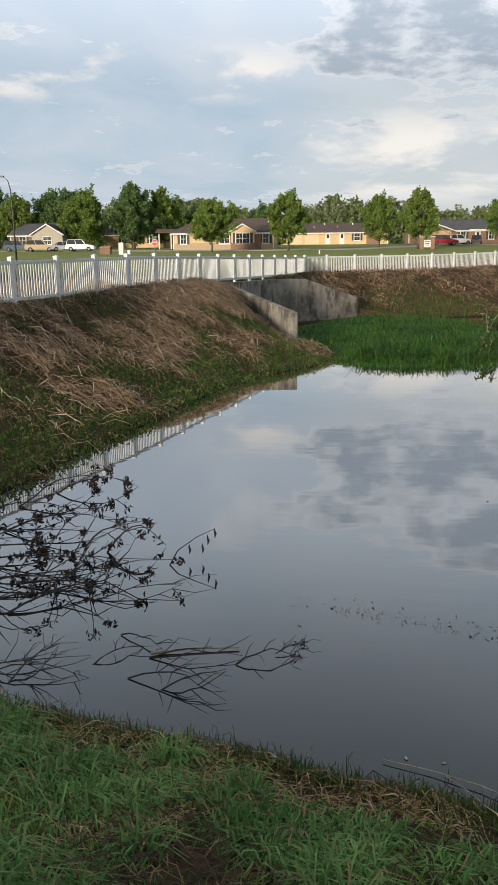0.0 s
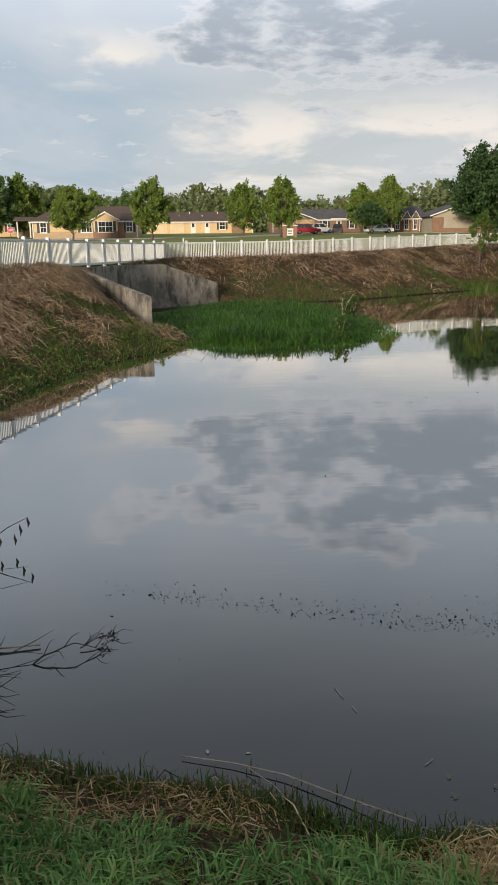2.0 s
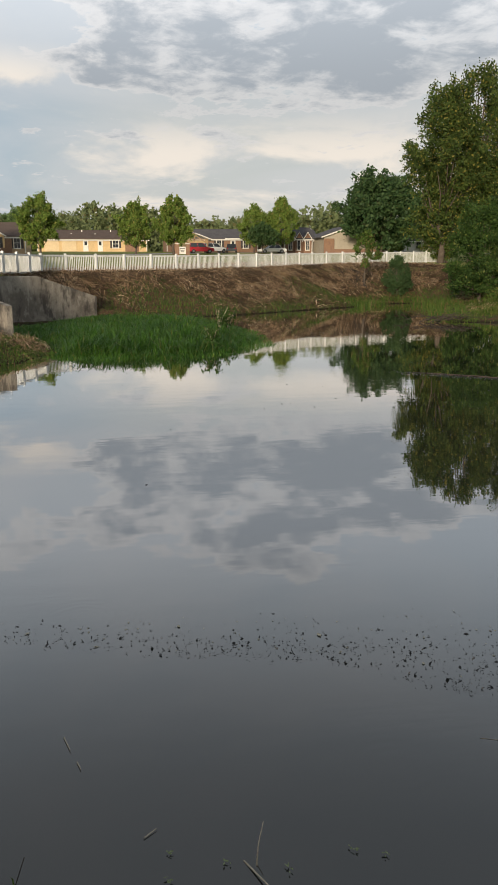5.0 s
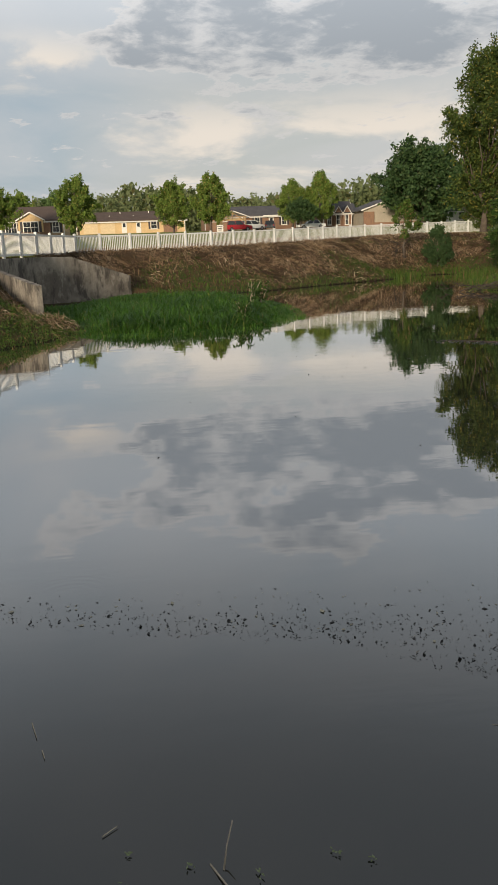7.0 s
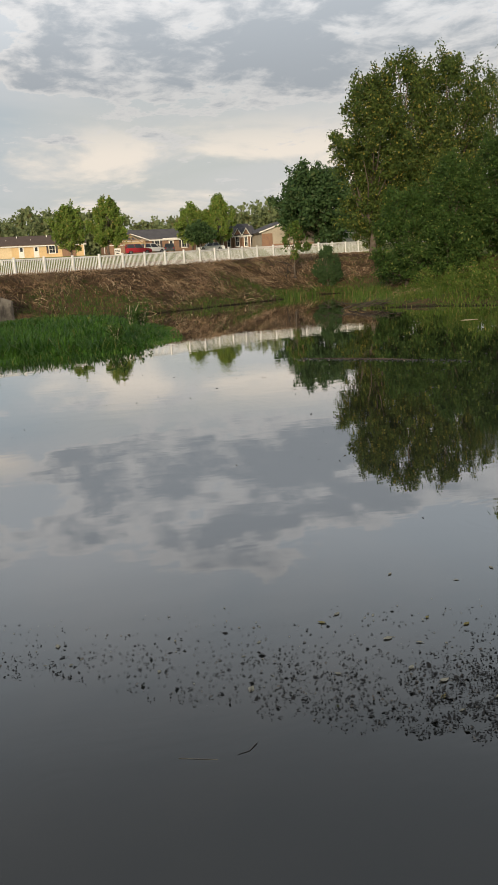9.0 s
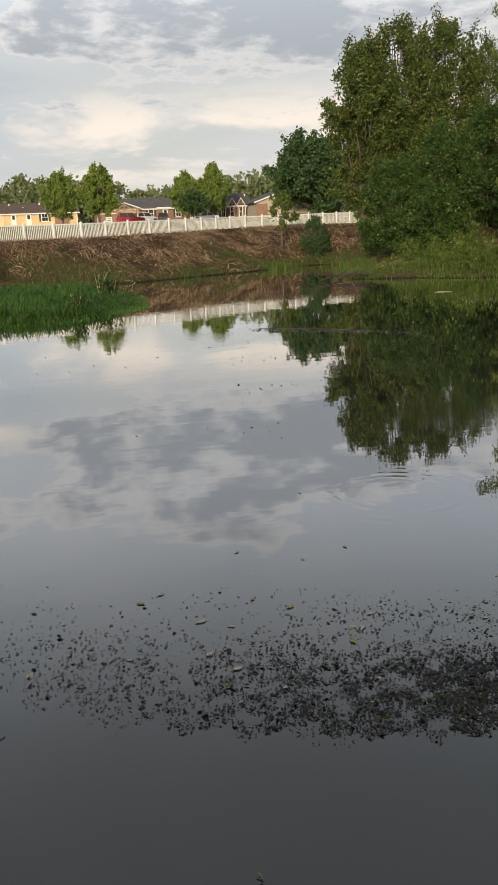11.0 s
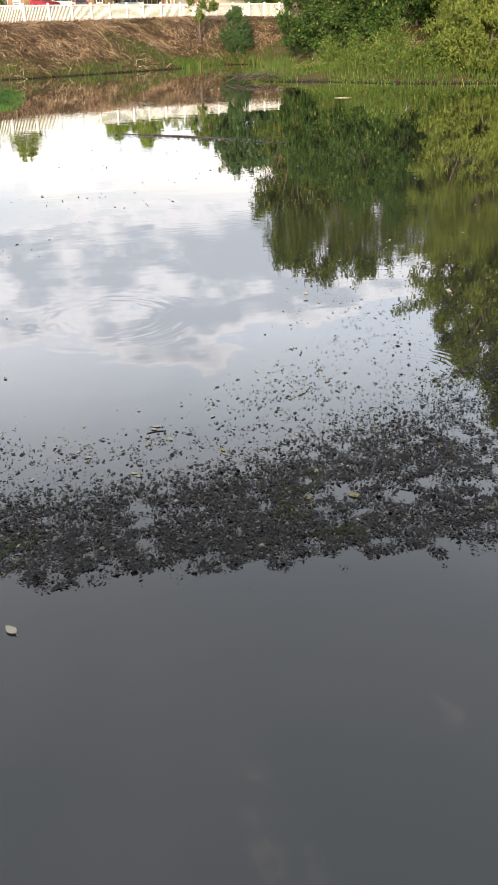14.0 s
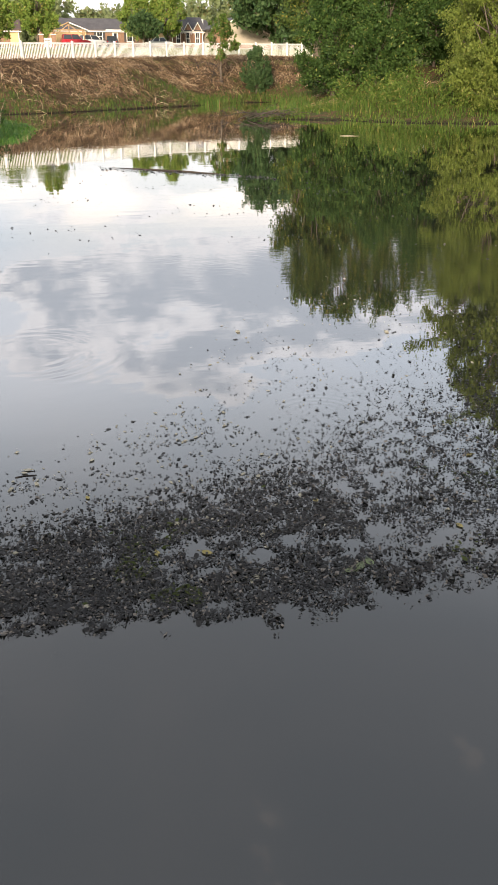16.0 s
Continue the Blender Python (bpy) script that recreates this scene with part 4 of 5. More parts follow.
for s, xe, ze in ((-1, -5.2, 2.4), (1, 7.1, 2.4)):
    bm = bmesh.new()
    pts = ((1.2, 4.66), (xe, ze + 0.06), (xe, ze + 0.22), (1.2, 4.82))
    a = [bm.verts.new((px, -7.5, pz)) for px, pz in pts]
    c = [bm.verts.new((px, 7.5, pz)) for px, pz in pts]
    for i in range(4):
        bm.faces.new((a[i], a[(i + 1) % 4], c[(i + 1) % 4], c[i]))
    bm.faces.new(a)
    bm.faces.new(c[::-1])
    bmesh.ops.recalc_face_normals(bm, faces=bm.faces)
    part("roof", bm, M_ROOFG, h5)
    bm = bmesh.new()
    pts = ((1.2, 4.80), (xe, ze + 0.20), (xe, ze - 0.02), (1.2, 4.56))
    a = [bm.verts.new((px, -7.56, pz)) for px, pz in pts]
    c = [bm.verts.new((px, -7.505, pz)) for px, pz in pts]
    for i in range(4):
        bm.faces.new((a[i], a[(i + 1) % 4], c[(i + 1) % 4], c[i]))
    bm.faces.new(a)
    bm.faces.new(c[::-1])
    bmesh.ops.recalc_face_normals(bm, faces=bm.faces)
    part("barge_board", bm, M_TRIM, h5)
part("brick_base", box(11.2, 0.14, 0.9, (0.95, -7.08, -0.4)), M_BRICK, h5)
part("brick_pier", box(1.9, 0.14, 2.7, (-3.7, -7.11, -0.4)), M_BRICK, h5)
side = plain_house("house", 39.6, 150, 5.2, 7, 2.5, 4.4, M_BRICK, M_ROOFG, "narrow brick wing with white window fronts and grey gables", brick=False)
for gx in (-1.6, 0.0, 1.6):
    front_gable(side, gx, -3.5, 1.4, 0.3, 2.4, 3.5, M_BRICK, M_ROOFG)
    window(side, gx, -3.82, 0.4, 0.6, 1.7, False)
pale = plain_house("house", 68.0, 158, 9, 7, 2.3, 3.6, M_TRIM, M_ROOFG, "pale house glimpsed under the trees", brick=False)
window(pale, -2.0, -3.5, 0.6, 1.0, 1.3, False)
pink = plain_house("house", 57.5, 160, 6, 6, 2.3, 3.4, M_TAN, M_ROOF, "small tan house glimpsed behind a round tree", brick=False)
window(pink, 0.0, -3.0, 0.6, 1.0, 1.3, False)

# ---- vehicles ----


def car(name, x, y, turn, paint, label, length=4.5, tall=1.5, van=0.0, pickup=False):
    """A parked car, nose towards +x: shaped body, glazed cabin, wheels with rims, lamps."""
    c = tagged(empty(name, (x, y, gz(x, y) + 0.02), turn), label, "car")
    h, w = length / 2, 0.88
    belt = tall * 0.60
    profile = [(-h, 0.30), (h, 0.30), (h, belt * 0.72), (h * 0.93, belt * 0.84), (h * 0.42, belt), (-h * (0.92 if van else 0.8), belt * 1.03), (-h, belt * 0.9)]
    bm = bmesh.new()
    sides = [[bm.verts.new((px, s * w, pz)) for px, pz in profile] for s in (-1, 1)]
    n = len(profile)
    for i in range(n):
        bm.faces.new((sides[0][i], sides[0][(i + 1) % n], sides[1][(i + 1) % n], sides[1][i]))
    bm.faces.new(sides[0][::-1])
    bm.faces.new(sides[1])
    bmesh.ops.recalc_face_normals(bm, faces=bm.faces)
    bmesh.ops.bevel(bm, geom=list(bm.edges), offset=0.06, segments=2, affect="EDGES")
    part("body", bm, paint, c)
    back = -h * (0.90 if van else 0.62)
    if pickup:
        back = -h * 0.10
    cab = [(back, belt * 0.98), (h * 0.42, belt * 0.98), (h * 0.12, tall - 0.04), (back + (0.15 if van else 0.45), tall - 0.04)]
    bm = bmesh.new()
    sides = [[bm.verts.new((px, s * (w - 0.06 - 0.14 * (pz > belt * 1.2)), pz)) for px, pz in cab] for s in (-1, 1)]
    for i in range(4):
        bm.faces.new((sides[0][i], sides[0][(i + 1) % 4], sides[1][(i + 1) % 4], sides[1][i]))
    bm.faces.new(sides[0][::-1])
    bm.faces.new(sides[1])
    bmesh.ops.recalc_face_normals(bm, faces=bm.faces)
    part("cabin_glass", bm, M_GLASS, c, "dark tinted windows")
    part("roof_panel", box(h * 0.12 - cab[3][0] + 0.12, 1.36, 0.06, ((h * 0.12 + cab[3][0]) / 2, 0, tall - 0.05), 0.02), paint, c)
    for px, tx in ((cab[3][0] - 0.05, back), (h * 0.13, h * 0.40), ((cab[3][0] + h * 0.12) / 2, (back + h * 0.42) / 2)):
        for s in (-1, 1):
            v, f = tube([(tx, s * (w - 0.05), belt), (px, s * (w - 0.19), tall - 0.03)], [0.05, 0.04], 4)
            mesh_object("pillar", v, f, paint, c)
    for px in (-h * 0.62, h * 0.62):
        for s in (-1, 1):
            bm = bmesh.new()
            bmesh.ops.create_cone(bm, cap_ends=True, segments=18, radius1=0.33, radius2=0.33, depth=0.22, matrix=Matrix.Translation((px, s * 0.80, 0.33)) @ Matrix.Rotation(radians(90), 4, "X"))
            wheel = part("wheel", bm, M_RUBBER, c)
            bm = bmesh.new()
            bmesh.ops.create_cone(bm, cap_ends=True, segments=14, radius1=0.20, radius2=0.17, depth=0.03, matrix=Matrix.Translation((px, s * 0.92, 0.33)) @ Matrix.Rotation(radians(90), 4, "X"))
            part("rim", bm, M_CHROME, wheel)
    for s in (-1, 1):
        part("headlight", box(0.08, 0.34, 0.14, (h - 0.02, s * 0.6, belt * 0.62), 0.02), M_LAMP, c)
        part("tail_light", box(0.08, 0.22, 0.2, (-h + 0.02, s * 0.68, belt * 0.68), 0.02), M_TAIL, c)
    return c


def paint(name, a):
    m, b, k = material(name, a, 0.28)
    b.inputs["Coat Weight"].default_value = 0.6
    g = k.noise(position(k), 2.5, 4.0, 0.6)
    k.plug(b.inputs["Base Color"], k.mix(k.ramp(g, 0.4, 0.7, 0.0, 0.35), a, tuple(v * 0.75 + 0.02 for v in a)))
    k.plug(b.inputs["Roughness"], k.ramp(g, 0.3, 0.7, 0.22, 0.4))
    return m


P_RED, P_WHITE, P_GOLD = paint("red_paint", (0.33, 0.018, 0.028)), paint("white_paint", (0.72, 0.72, 0.70)), paint("gold_paint", (0.45, 0.35, 0.20))
P_SILVER, P_DARK, P_BLUE = paint("silver_paint", (0.42, 0.43, 0.44)), paint("dark_paint", (0.035, 0.04, 0.05)), paint("slate_paint", (0.09, 0.11, 0.14))
car("red_suv", 20.6, 138, 4, P_RED, "dark red SUV parked before the entrance canopy", 4.4, 1.7, 1.0)
car("white_suv", 23.8, 144, 20, P_WHITE, "white SUV partly hidden behind a red one", 4.4, 1.65, 1.0)
car("dark_car", 27.0, 145, 80, P_DARK, "dark hatchback parked nose away on a driveway", 4.2, 1.5, 1.0)
car("white_sedan", 33.1, 139.0, 183, P_WHITE, "white sedan parked side-on below a street tree", 4.8, 1.42)
car("slate_suv", -47.0, 124, 15, P_BLUE, "slate blue SUV parked in the lot", 4.4, 1.65, 1.0)
car("gold_minivan", -43.0, 123, 12, P_GOLD, "gold minivan parked in the lot", 4.6, 1.75, 1.0)
car("silver_car", -39.6, 124, 30, P_SILVER, "silver car parked in the lot", 4.4, 1.45)
car("white_suv", -36.6, 123, 8, P_WHITE, "white SUV parked at the end of the row", 4.4, 1.75, 1.0)

# ---- street furniture ----
stop = tagged(empty("stop_sign", (-16.6, 85, gz(-16.6, 85))), "red octagonal stop sign on a thin steel post", "road sign")
part("pole", box(0.07, 0.05, 2.35, (0, 0, -0.1), 0.005), M_METAL, stop)
bm = bmesh.new()
bmesh.ops.create_cone(bm, cap_ends=True, segments=8, radius1=0.33, radius2=0.33, depth=0.02, matrix=Matrix.Translation((0, -0.04, 1.72)) @ Matrix.Rotation(radians(90), 4, "X") @ Matrix.Rotation(radians(22.5), 4, "Z"))
plate = part("plate", bm, M_RED, stop)
bm = bmesh.new()
bmesh.ops.create_cone(bm, cap_ends=True, segments=8, radius1=0.355, radius2=0.355, depth=0.012, matrix=Matrix.Translation((0, -0.028, 1.72)) @ Matrix.Rotation(radians(90), 4, "X") @ Matrix.Rotation(radians(22.5), 4, "Z"))
part("border", bm, M_TRIM, plate, "white border")
text = bpy.data.curves.new("lettering", "FONT")
text.body, text.size, text.align_x, text.align_y, text.extrude = "STOP", 0.24, "CENTER", "CENTER", 0.003
text.materials.append(M_TRIM)
word = new("lettering", text)
word.matrix_basis = pose(0, -0.056, 1.72, 90, 0, 0)
word.parent = plate
part("street_blade", box(0.5, 0.02, 0.13, (0, -0.02, 2.22), 0.004), varied("green_sign", (0.03, 0.22, 0.08), (0.03, 0.18, 0.07), 2.0, 0.5), stop, "small green blade above the sign")

mast = tagged(empty("street_lamp", (-25.9, 70, gz(-25.9, 70))), "dark tapered street lamp pole with a short curved arm", "street lamp")
v, f = tube([(0, 0, -0.2), (-0.05, 0, 4.0), (-0.12, 0, 6.6), (-0.3, 0, 7.3), (-0.7, 0, 7.65)], [0.09, 0.07, 0.055, 0.045, 0.04], 8)
mesh_object("pole", v, f, M_METAL, mast, True)
part("lamp_head", box(0.55, 0.22, 0.12, (-0.9, 0, 7.6), 0.03), M_METAL, mast)

enclosure = tagged(empty("brick_enclosure", (-27.8, 106, gz(-27.8, 106))), "low tan brick enclosure with a shallow pitched lid", "enclosure")
part("wall", box(1.35, 1.2, 0.85, (0, 0, -0.1), 0.02), M_BRICK, enclosure)
part("lid", roof_mesh(1.35, 1.2, 0.78, 1.0, 0.06, thick=0.06), M_TIMBER, enclosure)
cab = tagged(empty("utility_box", (-25.2, 104, gz(-25.2, 104))), "cream metal utility cabinet standing on the lawn", "utility box")
part("cabinet", box(0.62, 0.45, 1.55, (0, 0, -0.05), 0.03), M_TRIM, cab)
part("cabinet_door", box(0.52, 0.02, 1.3, (0, -0.235, 0.08), 0.01), M_TRIM, cab)
cab2 = tagged(empty("utility_box", (-24.2, 104, gz(-24.2, 104))), "small pale utility pedestal on the lawn", "utility box")
part("cabinet", box(0.36, 0.3, 0.6, (0, 0, -0.05), 0.04), M_TRIM, cab2)

gate = tagged(empty("entrance_sign", (15.3, 116, gz(15.3, 116))), "brick entrance sign with two piers and a pale panel", "sign")
for px in (-0.75, 0.75):
    pier = part("pier", box(0.55, 0.5, 1.7, (px, 0, -0.1), 0.02), M_BRICK, gate)
    part("pier_cap", box(0.68, 0.62, 0.1, (px, 0, 1.6), 0.02), M_TRIM, pier)
    bm = bmesh.new()
    bmesh.ops.create_uvsphere(bm, u_segments=10, v_segments=8, radius=0.14, matrix=Matrix.Translation((px, 0, 1.82)))
    part("ball", bm, M_BRICK, pier)
panel = part("sign_panel", box(1.0, 0.15, 1.0, (0, 0, 0.25), 0.02), M_TRIM, gate)
for q in range(3):
    part("text_bar", box(0.7 - 0.12 * q, 0.012, 0.10, (0, -0.08, 0.95 - 0.22 * q)), M_SHUTTER, panel)
hyd = tagged(empty("lawn_marker", (0.6, 98, gz(0.6, 98))), "small pale marker post on the lawn", "marker")
part("stub", box(0.16, 0.16, 0.5, (0, 0, -0.05), 0.04), M_TRIM, hyd)


def road_strip(name, pts, width, label):
    verts, faces = [], []
    dense = []
    for (x0, y0), (x1, y1) in zip(pts, pts[1:]):
        n = max(2, int(math.hypot(x1 - x0, y1 - y0) / 2.5))
        dense += [(x0 + (x1 - x0) * i / n, y0 + (y1 - y0) * i / n) for i in range(n)]
    dense.append(pts[-1])
    for i, (x, y) in enumerate(dense):
        a, c = dense[max(i - 1, 0)], dense[min(i + 1, len(dense) - 1)]
        d = Vector((c[0] - a[0], c[1] - a[1], 0)).normalized()
        for s in (-1, 1):
            px, py = x - d.y * s * width / 2, y + d.x * s * width / 2
            verts += [(px, py, gz(px, py) + 0.05), (px, py, gz(px, py) - 0.3)]
    for i in range(len(dense) - 1):
        q = 4 * i
        faces += [(q, q + 2, q + 6, q + 4), (q + 1, q, q + 4, q + 5), (q + 2, q + 3, q + 7, q + 6)]
    ob = mesh_object(name, verts, faces, M_ROAD)
    tagged(ob, label, "road", kind="structure")


road_strip("road", [(-120, 127), (-32, 126), (-26, 122), (-10, 119), (6, 121), (20, 141.5), (34, 143), (44, 141), (80, 138)], 5.0, "pale concrete street in front of the houses")

# ---- bank plants ----


def on_ground(x, y, lift=0.0):
    return np.stack([x, y, ground_z(x, y) + lift], 1)


def patchy(x, y, f, seed, cut=0.0):
    return ripple(x, y, f, seed) + rng.normal(0, 0.12, len(x)) > cut


HEAPS = ((4.05, 3.40, 0.20, 800), (-0.55, 4.62, 0.16, 260))


def near_bank_plants():
    n = 56000
    x = np.where(rng.uniform(0, 1, n) < 0.8, rng.uniform(-1.6, 5.8, n), rng.uniform(-4.0, 12.0, n))
    y = rng.uniform(1.6, 5.4, n)
    z = ground_z(x, y)
    d = shore_distance(SHORE_XY, x, y)
    keep = (z > 0.02) & (d < 5.2) & (ripple(x, y, 4.6, 21) + 0.6 * ripple(x, y, 12.0, 26) + rng.normal(0, 0.14, n) > 0.10)
    p = np.stack([x, y, z - 0.02], 1)[keep]
    d = d[keep]
    short = np.where(d < 0.5, 0.07, 0.12) * (1 + 0.35 * ripple(p[:, 0], p[:, 1], 3.0, 22))
    blue = ripple(p[:, 0], p[:, 1], 2.2, 23) + rng.normal(0, 0.2, len(p)) > 0.1
    for sel, mat, name, text in ((blue, F_BLUE, "bank_grass", "fresh blue-green grass tufts on the near bank"), (~blue, F_GRASS, "bank_grass", "green grass blades mixed with dry stems on the near bank")):
        q, h = p[sel], short[sel]
        ob = quads_object(name, blades(q, h, 0.009, 1.0, None, 1.0), 5, mat, None, BLADE)
        tagged(ob, text, "grass", kind="stuff")
    # broader tufts
    k = 4200
    tx, ty = rng.uniform(-1.8, 6, k), rng.uniform(1.6, 4.8, k)
    dd = shore_distance(SHORE_XY, tx, ty)
    ok = (ground_z(tx, ty) > 0.06) & (dd > 0.22) & (dd < 4.0) & (ripple(tx, ty, 3.4, 29) + 0.7 * ripple(tx, ty, 9.0, 24) - 0.35 * smooth(dd, 0.75, 0.3) - 0.22 * smooth(tx, 1.4, 2.8) > 0.08)
    tx, ty = np.repeat(tx[ok], 26), np.repeat(ty[ok], 26)
    tx, ty = tx + rng.normal(0, 0.035, len(tx)), ty + rng.normal(0, 0.035, len(ty))
    ob = quads_object("grass_tufts", blades(on_ground(tx, ty, -0.02), 0.20 + 0.10 * ripple(tx, ty, 2.0, 28), 0.0115, 1.3, None, 1.5), 5, F_BLUE, None, BLADE)
    tagged(ob, "broad-bladed grass tufts standing up from the near bank", "grass", kind="stuff")
    # dry thatch lying between the blades
    n = 34000
    x, y = rng.uniform(-2.5, 7.0, n), rng.uniform(1.6, 5.4, n)
    d = shore_distance(SHORE_XY, x, y)
    keep = (ground_z(x, y) > 0.0) & (d < 4.5) & (ripple(x, y, 2.6, 25) + rng.normal(0, 0.2, n) > -0.12)
    lit = keep & (ripple(x, y, 1.7, 27) + 0.5 * ripple(x, y, 5.0, 30) + 0.62 * smooth(d, 1.0, 0.3) > 0.20)
    tagged(lying(x[lit], y[lit], 0.24, 0.006, F_GOLD, "dry_straw", 0.022), "golden straw lying in patches near the water", "straw", kind="stuff")
    tagged(lying(x[keep][::2], y[keep][::2], 0.22, 0.007, F_DARKSTRAW, "dry_thatch", 0.03), "dry straw-coloured thatch lying on the near bank", "straw", kind="stuff")
    # heaps of raked straw by the water
    for cx, cy, wide, m in HEAPS:
        x, y = rng.normal(cx, wide, m), rng.normal(cy, wide * 0.7, m)
        tagged(lying(x, y, 0.22, 0.006, F_GOLD, "straw_heap", 0.028), "heap of raked golden straw at the water's edge", "straw", kind="stuff")
    # mown stubble at the water's edge
    n = 5500
    i = rng.integers(1, 13, n)
    f = rng.uniform(0, 1, n)[:, None]
    base = SHORE_XY[i] * (1 - f) + SHORE_XY[i + 1] * f + rng.normal(0, 0.10, (n, 2)) - np.array([0, 0.10])
    z = np.maximum(ground_z(base[:, 0], base[:, 1]), -0.03)
    ob = quads_object("edge_stubble", blades(np.stack([base[:, 0], base[:, 1], z], 1), np.full(n, 0.10), 0.008, 0.5), 5, F_WEED, None, BLADE)
    tagged(ob, "short wet stubble along the water's edge", "grass", kind="stuff")


def lying(x, y, length, width, mat, name, lift, downhill=0.0):
    """Fallen stems: two-part strips close to the ground, crossing each other."""
    n = len(x)
    a = rng.uniform(0, 2 * np.pi, n)
    if downhill:
        e = 0.3
        gx = (ground_z(x + e, y) - ground_z(x - e, y)) / (2 * e)
        gy = (ground_z(x, y + e) - ground_z(x, y - e)) / (2 * e)
        a = np.where(rng.uniform(0, 1, n) < downhill, np.arctan2(-gy, -gx) + rng.normal(0, 0.6, n), a)
    ln = length * rng.uniform(0.5, 1.6, n)
    dx, dy = np.cos(a) * ln / 2, np.sin(a) * ln / 2
    lift = lift * rng.uniform(0.3, 2.2, n)
    p0 = np.stack([x - dx, y - dy, ground_z(x - dx, y - dy) + lift * 0.4], 1)
    p2 = np.stack([x + dx, y + dy, ground_z(x + dx, y + dy) + lift * rng.uniform(0.2, 1.8, n)], 1)
    p1 = (p0 + p2) / 2 + np.stack([rng.normal(0, 0.05, n) * ln, rng.normal(0, 0.05, n) * ln, lift * 1.2], 1)
    s = np.stack([-np.sin(a), np.cos(a), rng.normal(0, 0.6, n)], 1)
    s = unit(s) * (width * rng.uniform(0.6, 1.4, n))[:, None] / 2
    return quads_object(name, np.stack([p0 - s, p0 + s, p1 + s, p1 - s, p2 + s * 0.4, p2 - s * 0.4], 1), 6, mat, None, [(0, 1, 2, 3), (3, 2, 4, 5)])


def bank_band(n, x0, x1, y0, y1, zmin, zmax, dmax=12.0):
    x, y = rng.uniform(x0, x1, n), rng.uniform(y0, y1, n)
    z = ground_z(x, y)
    d = shore_distance(SHORE_XY, x, y)
    keep = (z > zmin) & (z < zmax) & (d < dmax) & ~inside(CHANNEL, x, y)
    return x[keep], y[keep], z[keep], d[keep]


def dam_plants():
    # left dam face
    x, y, z, d = bank_band(125000, -9.5, 2.4, 6.5, 36.0, -0.09, 2.45)
    green = ripple(x, y, 1.3, 31) * 0.9 + rng.normal(0, 0.18, len(x)) - (z - 0.72) * 0.34 > 0
    st = ~green & (ripple(x, y, 1.9, 34) + 0.8 * ripple(x, y, 5.0, 36) + rng.normal(0, 0.25, len(x)) > -0.10)
    tagged(lying(x[st], y[st], 0.50, 0.011, F_STRAW, "cut_grass", 0.06, 0.6), "cut brown grass lying matted down the dam slope", "straw", kind="stuff")
    k = ~green & (rng.uniform(0, 1, len(x)) < 0.5)
    tagged(lying(x[k], y[k], 0.42, 0.014, F_DARKSTRAW, "rotted_grass", 0.03, 0.3), "dark rotted grass under the cut layer of the slope", "straw", kind="stuff")
    p = np.stack([x, y, z], 1)[green]
    ob = quads_object("slope_weeds", leaf_cards(p[::2] + np.abs(rng.normal(0, 0.08, p[::2].shape)), 0.036, 0.0, 0.6), 4, F_WEED)
    tagged(ob, "low green weeds growing along the foot of the slope", "weeds", kind="stuff")
    ob = quads_object("slope_grass", blades(p[::2], np.full(len(p[::2]), 0.18), 0.013, 1.0), 5, F_WEED, None, BLADE)
    tagged(ob, "ragged green grass at the foot of the slope", "grass", kind="stuff")
    k = ~green & (ripple(x, y, 2.6, 37) + rng.normal(0, 0.3, len(x)) > 0.12)
    ob = quads_object("slope_tufts", blades(np.stack([x, y, z], 1)[k], np.full(int(k.sum()), 0.15), 0.012, 1.2), 5, F_WEED, None, BLADE)
    tagged(ob, "green grass coming up through the cut straw", "grass", kind="stuff")
    # far dam face
    x, y, z, d = bank_band(120000, -1.0, 33.0, 42.0, 79.0, -0.02, 3.1, 16.0)
    green = ripple(x, y, 0.8, 33) * 0.8 + rng.normal(0, 0.18, len(x)) - (z - 0.90) * 0.45 > 0
    st = ~green & (ripple(x, y, 1.1, 35) + 0.8 * ripple(x, y, 3.0, 36) + rng.normal(0, 0.25, len(x)) > -0.02)
    tagged(lying(x[st], y[st], 0.55, 0.018, F_STRAW, "cut_grass", 0.07, 0.6), "cut reddish-brown grass matted on the far dam slope", "straw", kind="stuff")
    k = ~green & (rng.uniform(0, 1, len(x)) < 0.6)
    tagged(lying(x[k], y[k], 0.8, 0.035, F_DARKSTRAW, "rotted_grass", 0.05, 0.3), "dark rotted grass on the far dam slope", "straw", kind="stuff")
    p = np.stack([x, y, z], 1)[green]
    ob = quads_object("slope_grass", blades(p[::2], np.full(len(p[::2]), 0.28), 0.03, 1.0), 5, F_WEED, None, BLADE)
    tagged(ob, "green weeds along the foot of the far dam", "weeds", kind="stuff")
    # grass fringe below the fence
    n = 9000
    i = rng.uniform(0, 95, n)
    q = np.array([along(FENCE, s) for s in i]) + rng.normal(0, 0.45, (n, 2))
    q = q[~inside(CHANNEL, q[:, 0], q[:, 1])]
    n = len(q)
    ob = quads_object("fence_grass", blades(on_ground(q[:, 0], q[:, 1], -0.02), np.full(n, 0.16), 0.022, 0.7), 5, F_GRASS, None, BLADE)
    tagged(ob, "short grass along the foot of the fence", "grass", kind="stuff")


MARSH = np.array([(1.9, 25.6), (3.2, 24.6), (5.0, 24.7), (6.9, 25.0), (8.6, 26.4), (9.8, 28.6), (10.1, 31.2), (10.4, 34.5), (10.0, 39.0), (8.5, 43.0), (5.5, 45.2), (3.6, 46.0), (-0.5, 39.6), (-2.2, 36.4), (1.0, 30.0)])


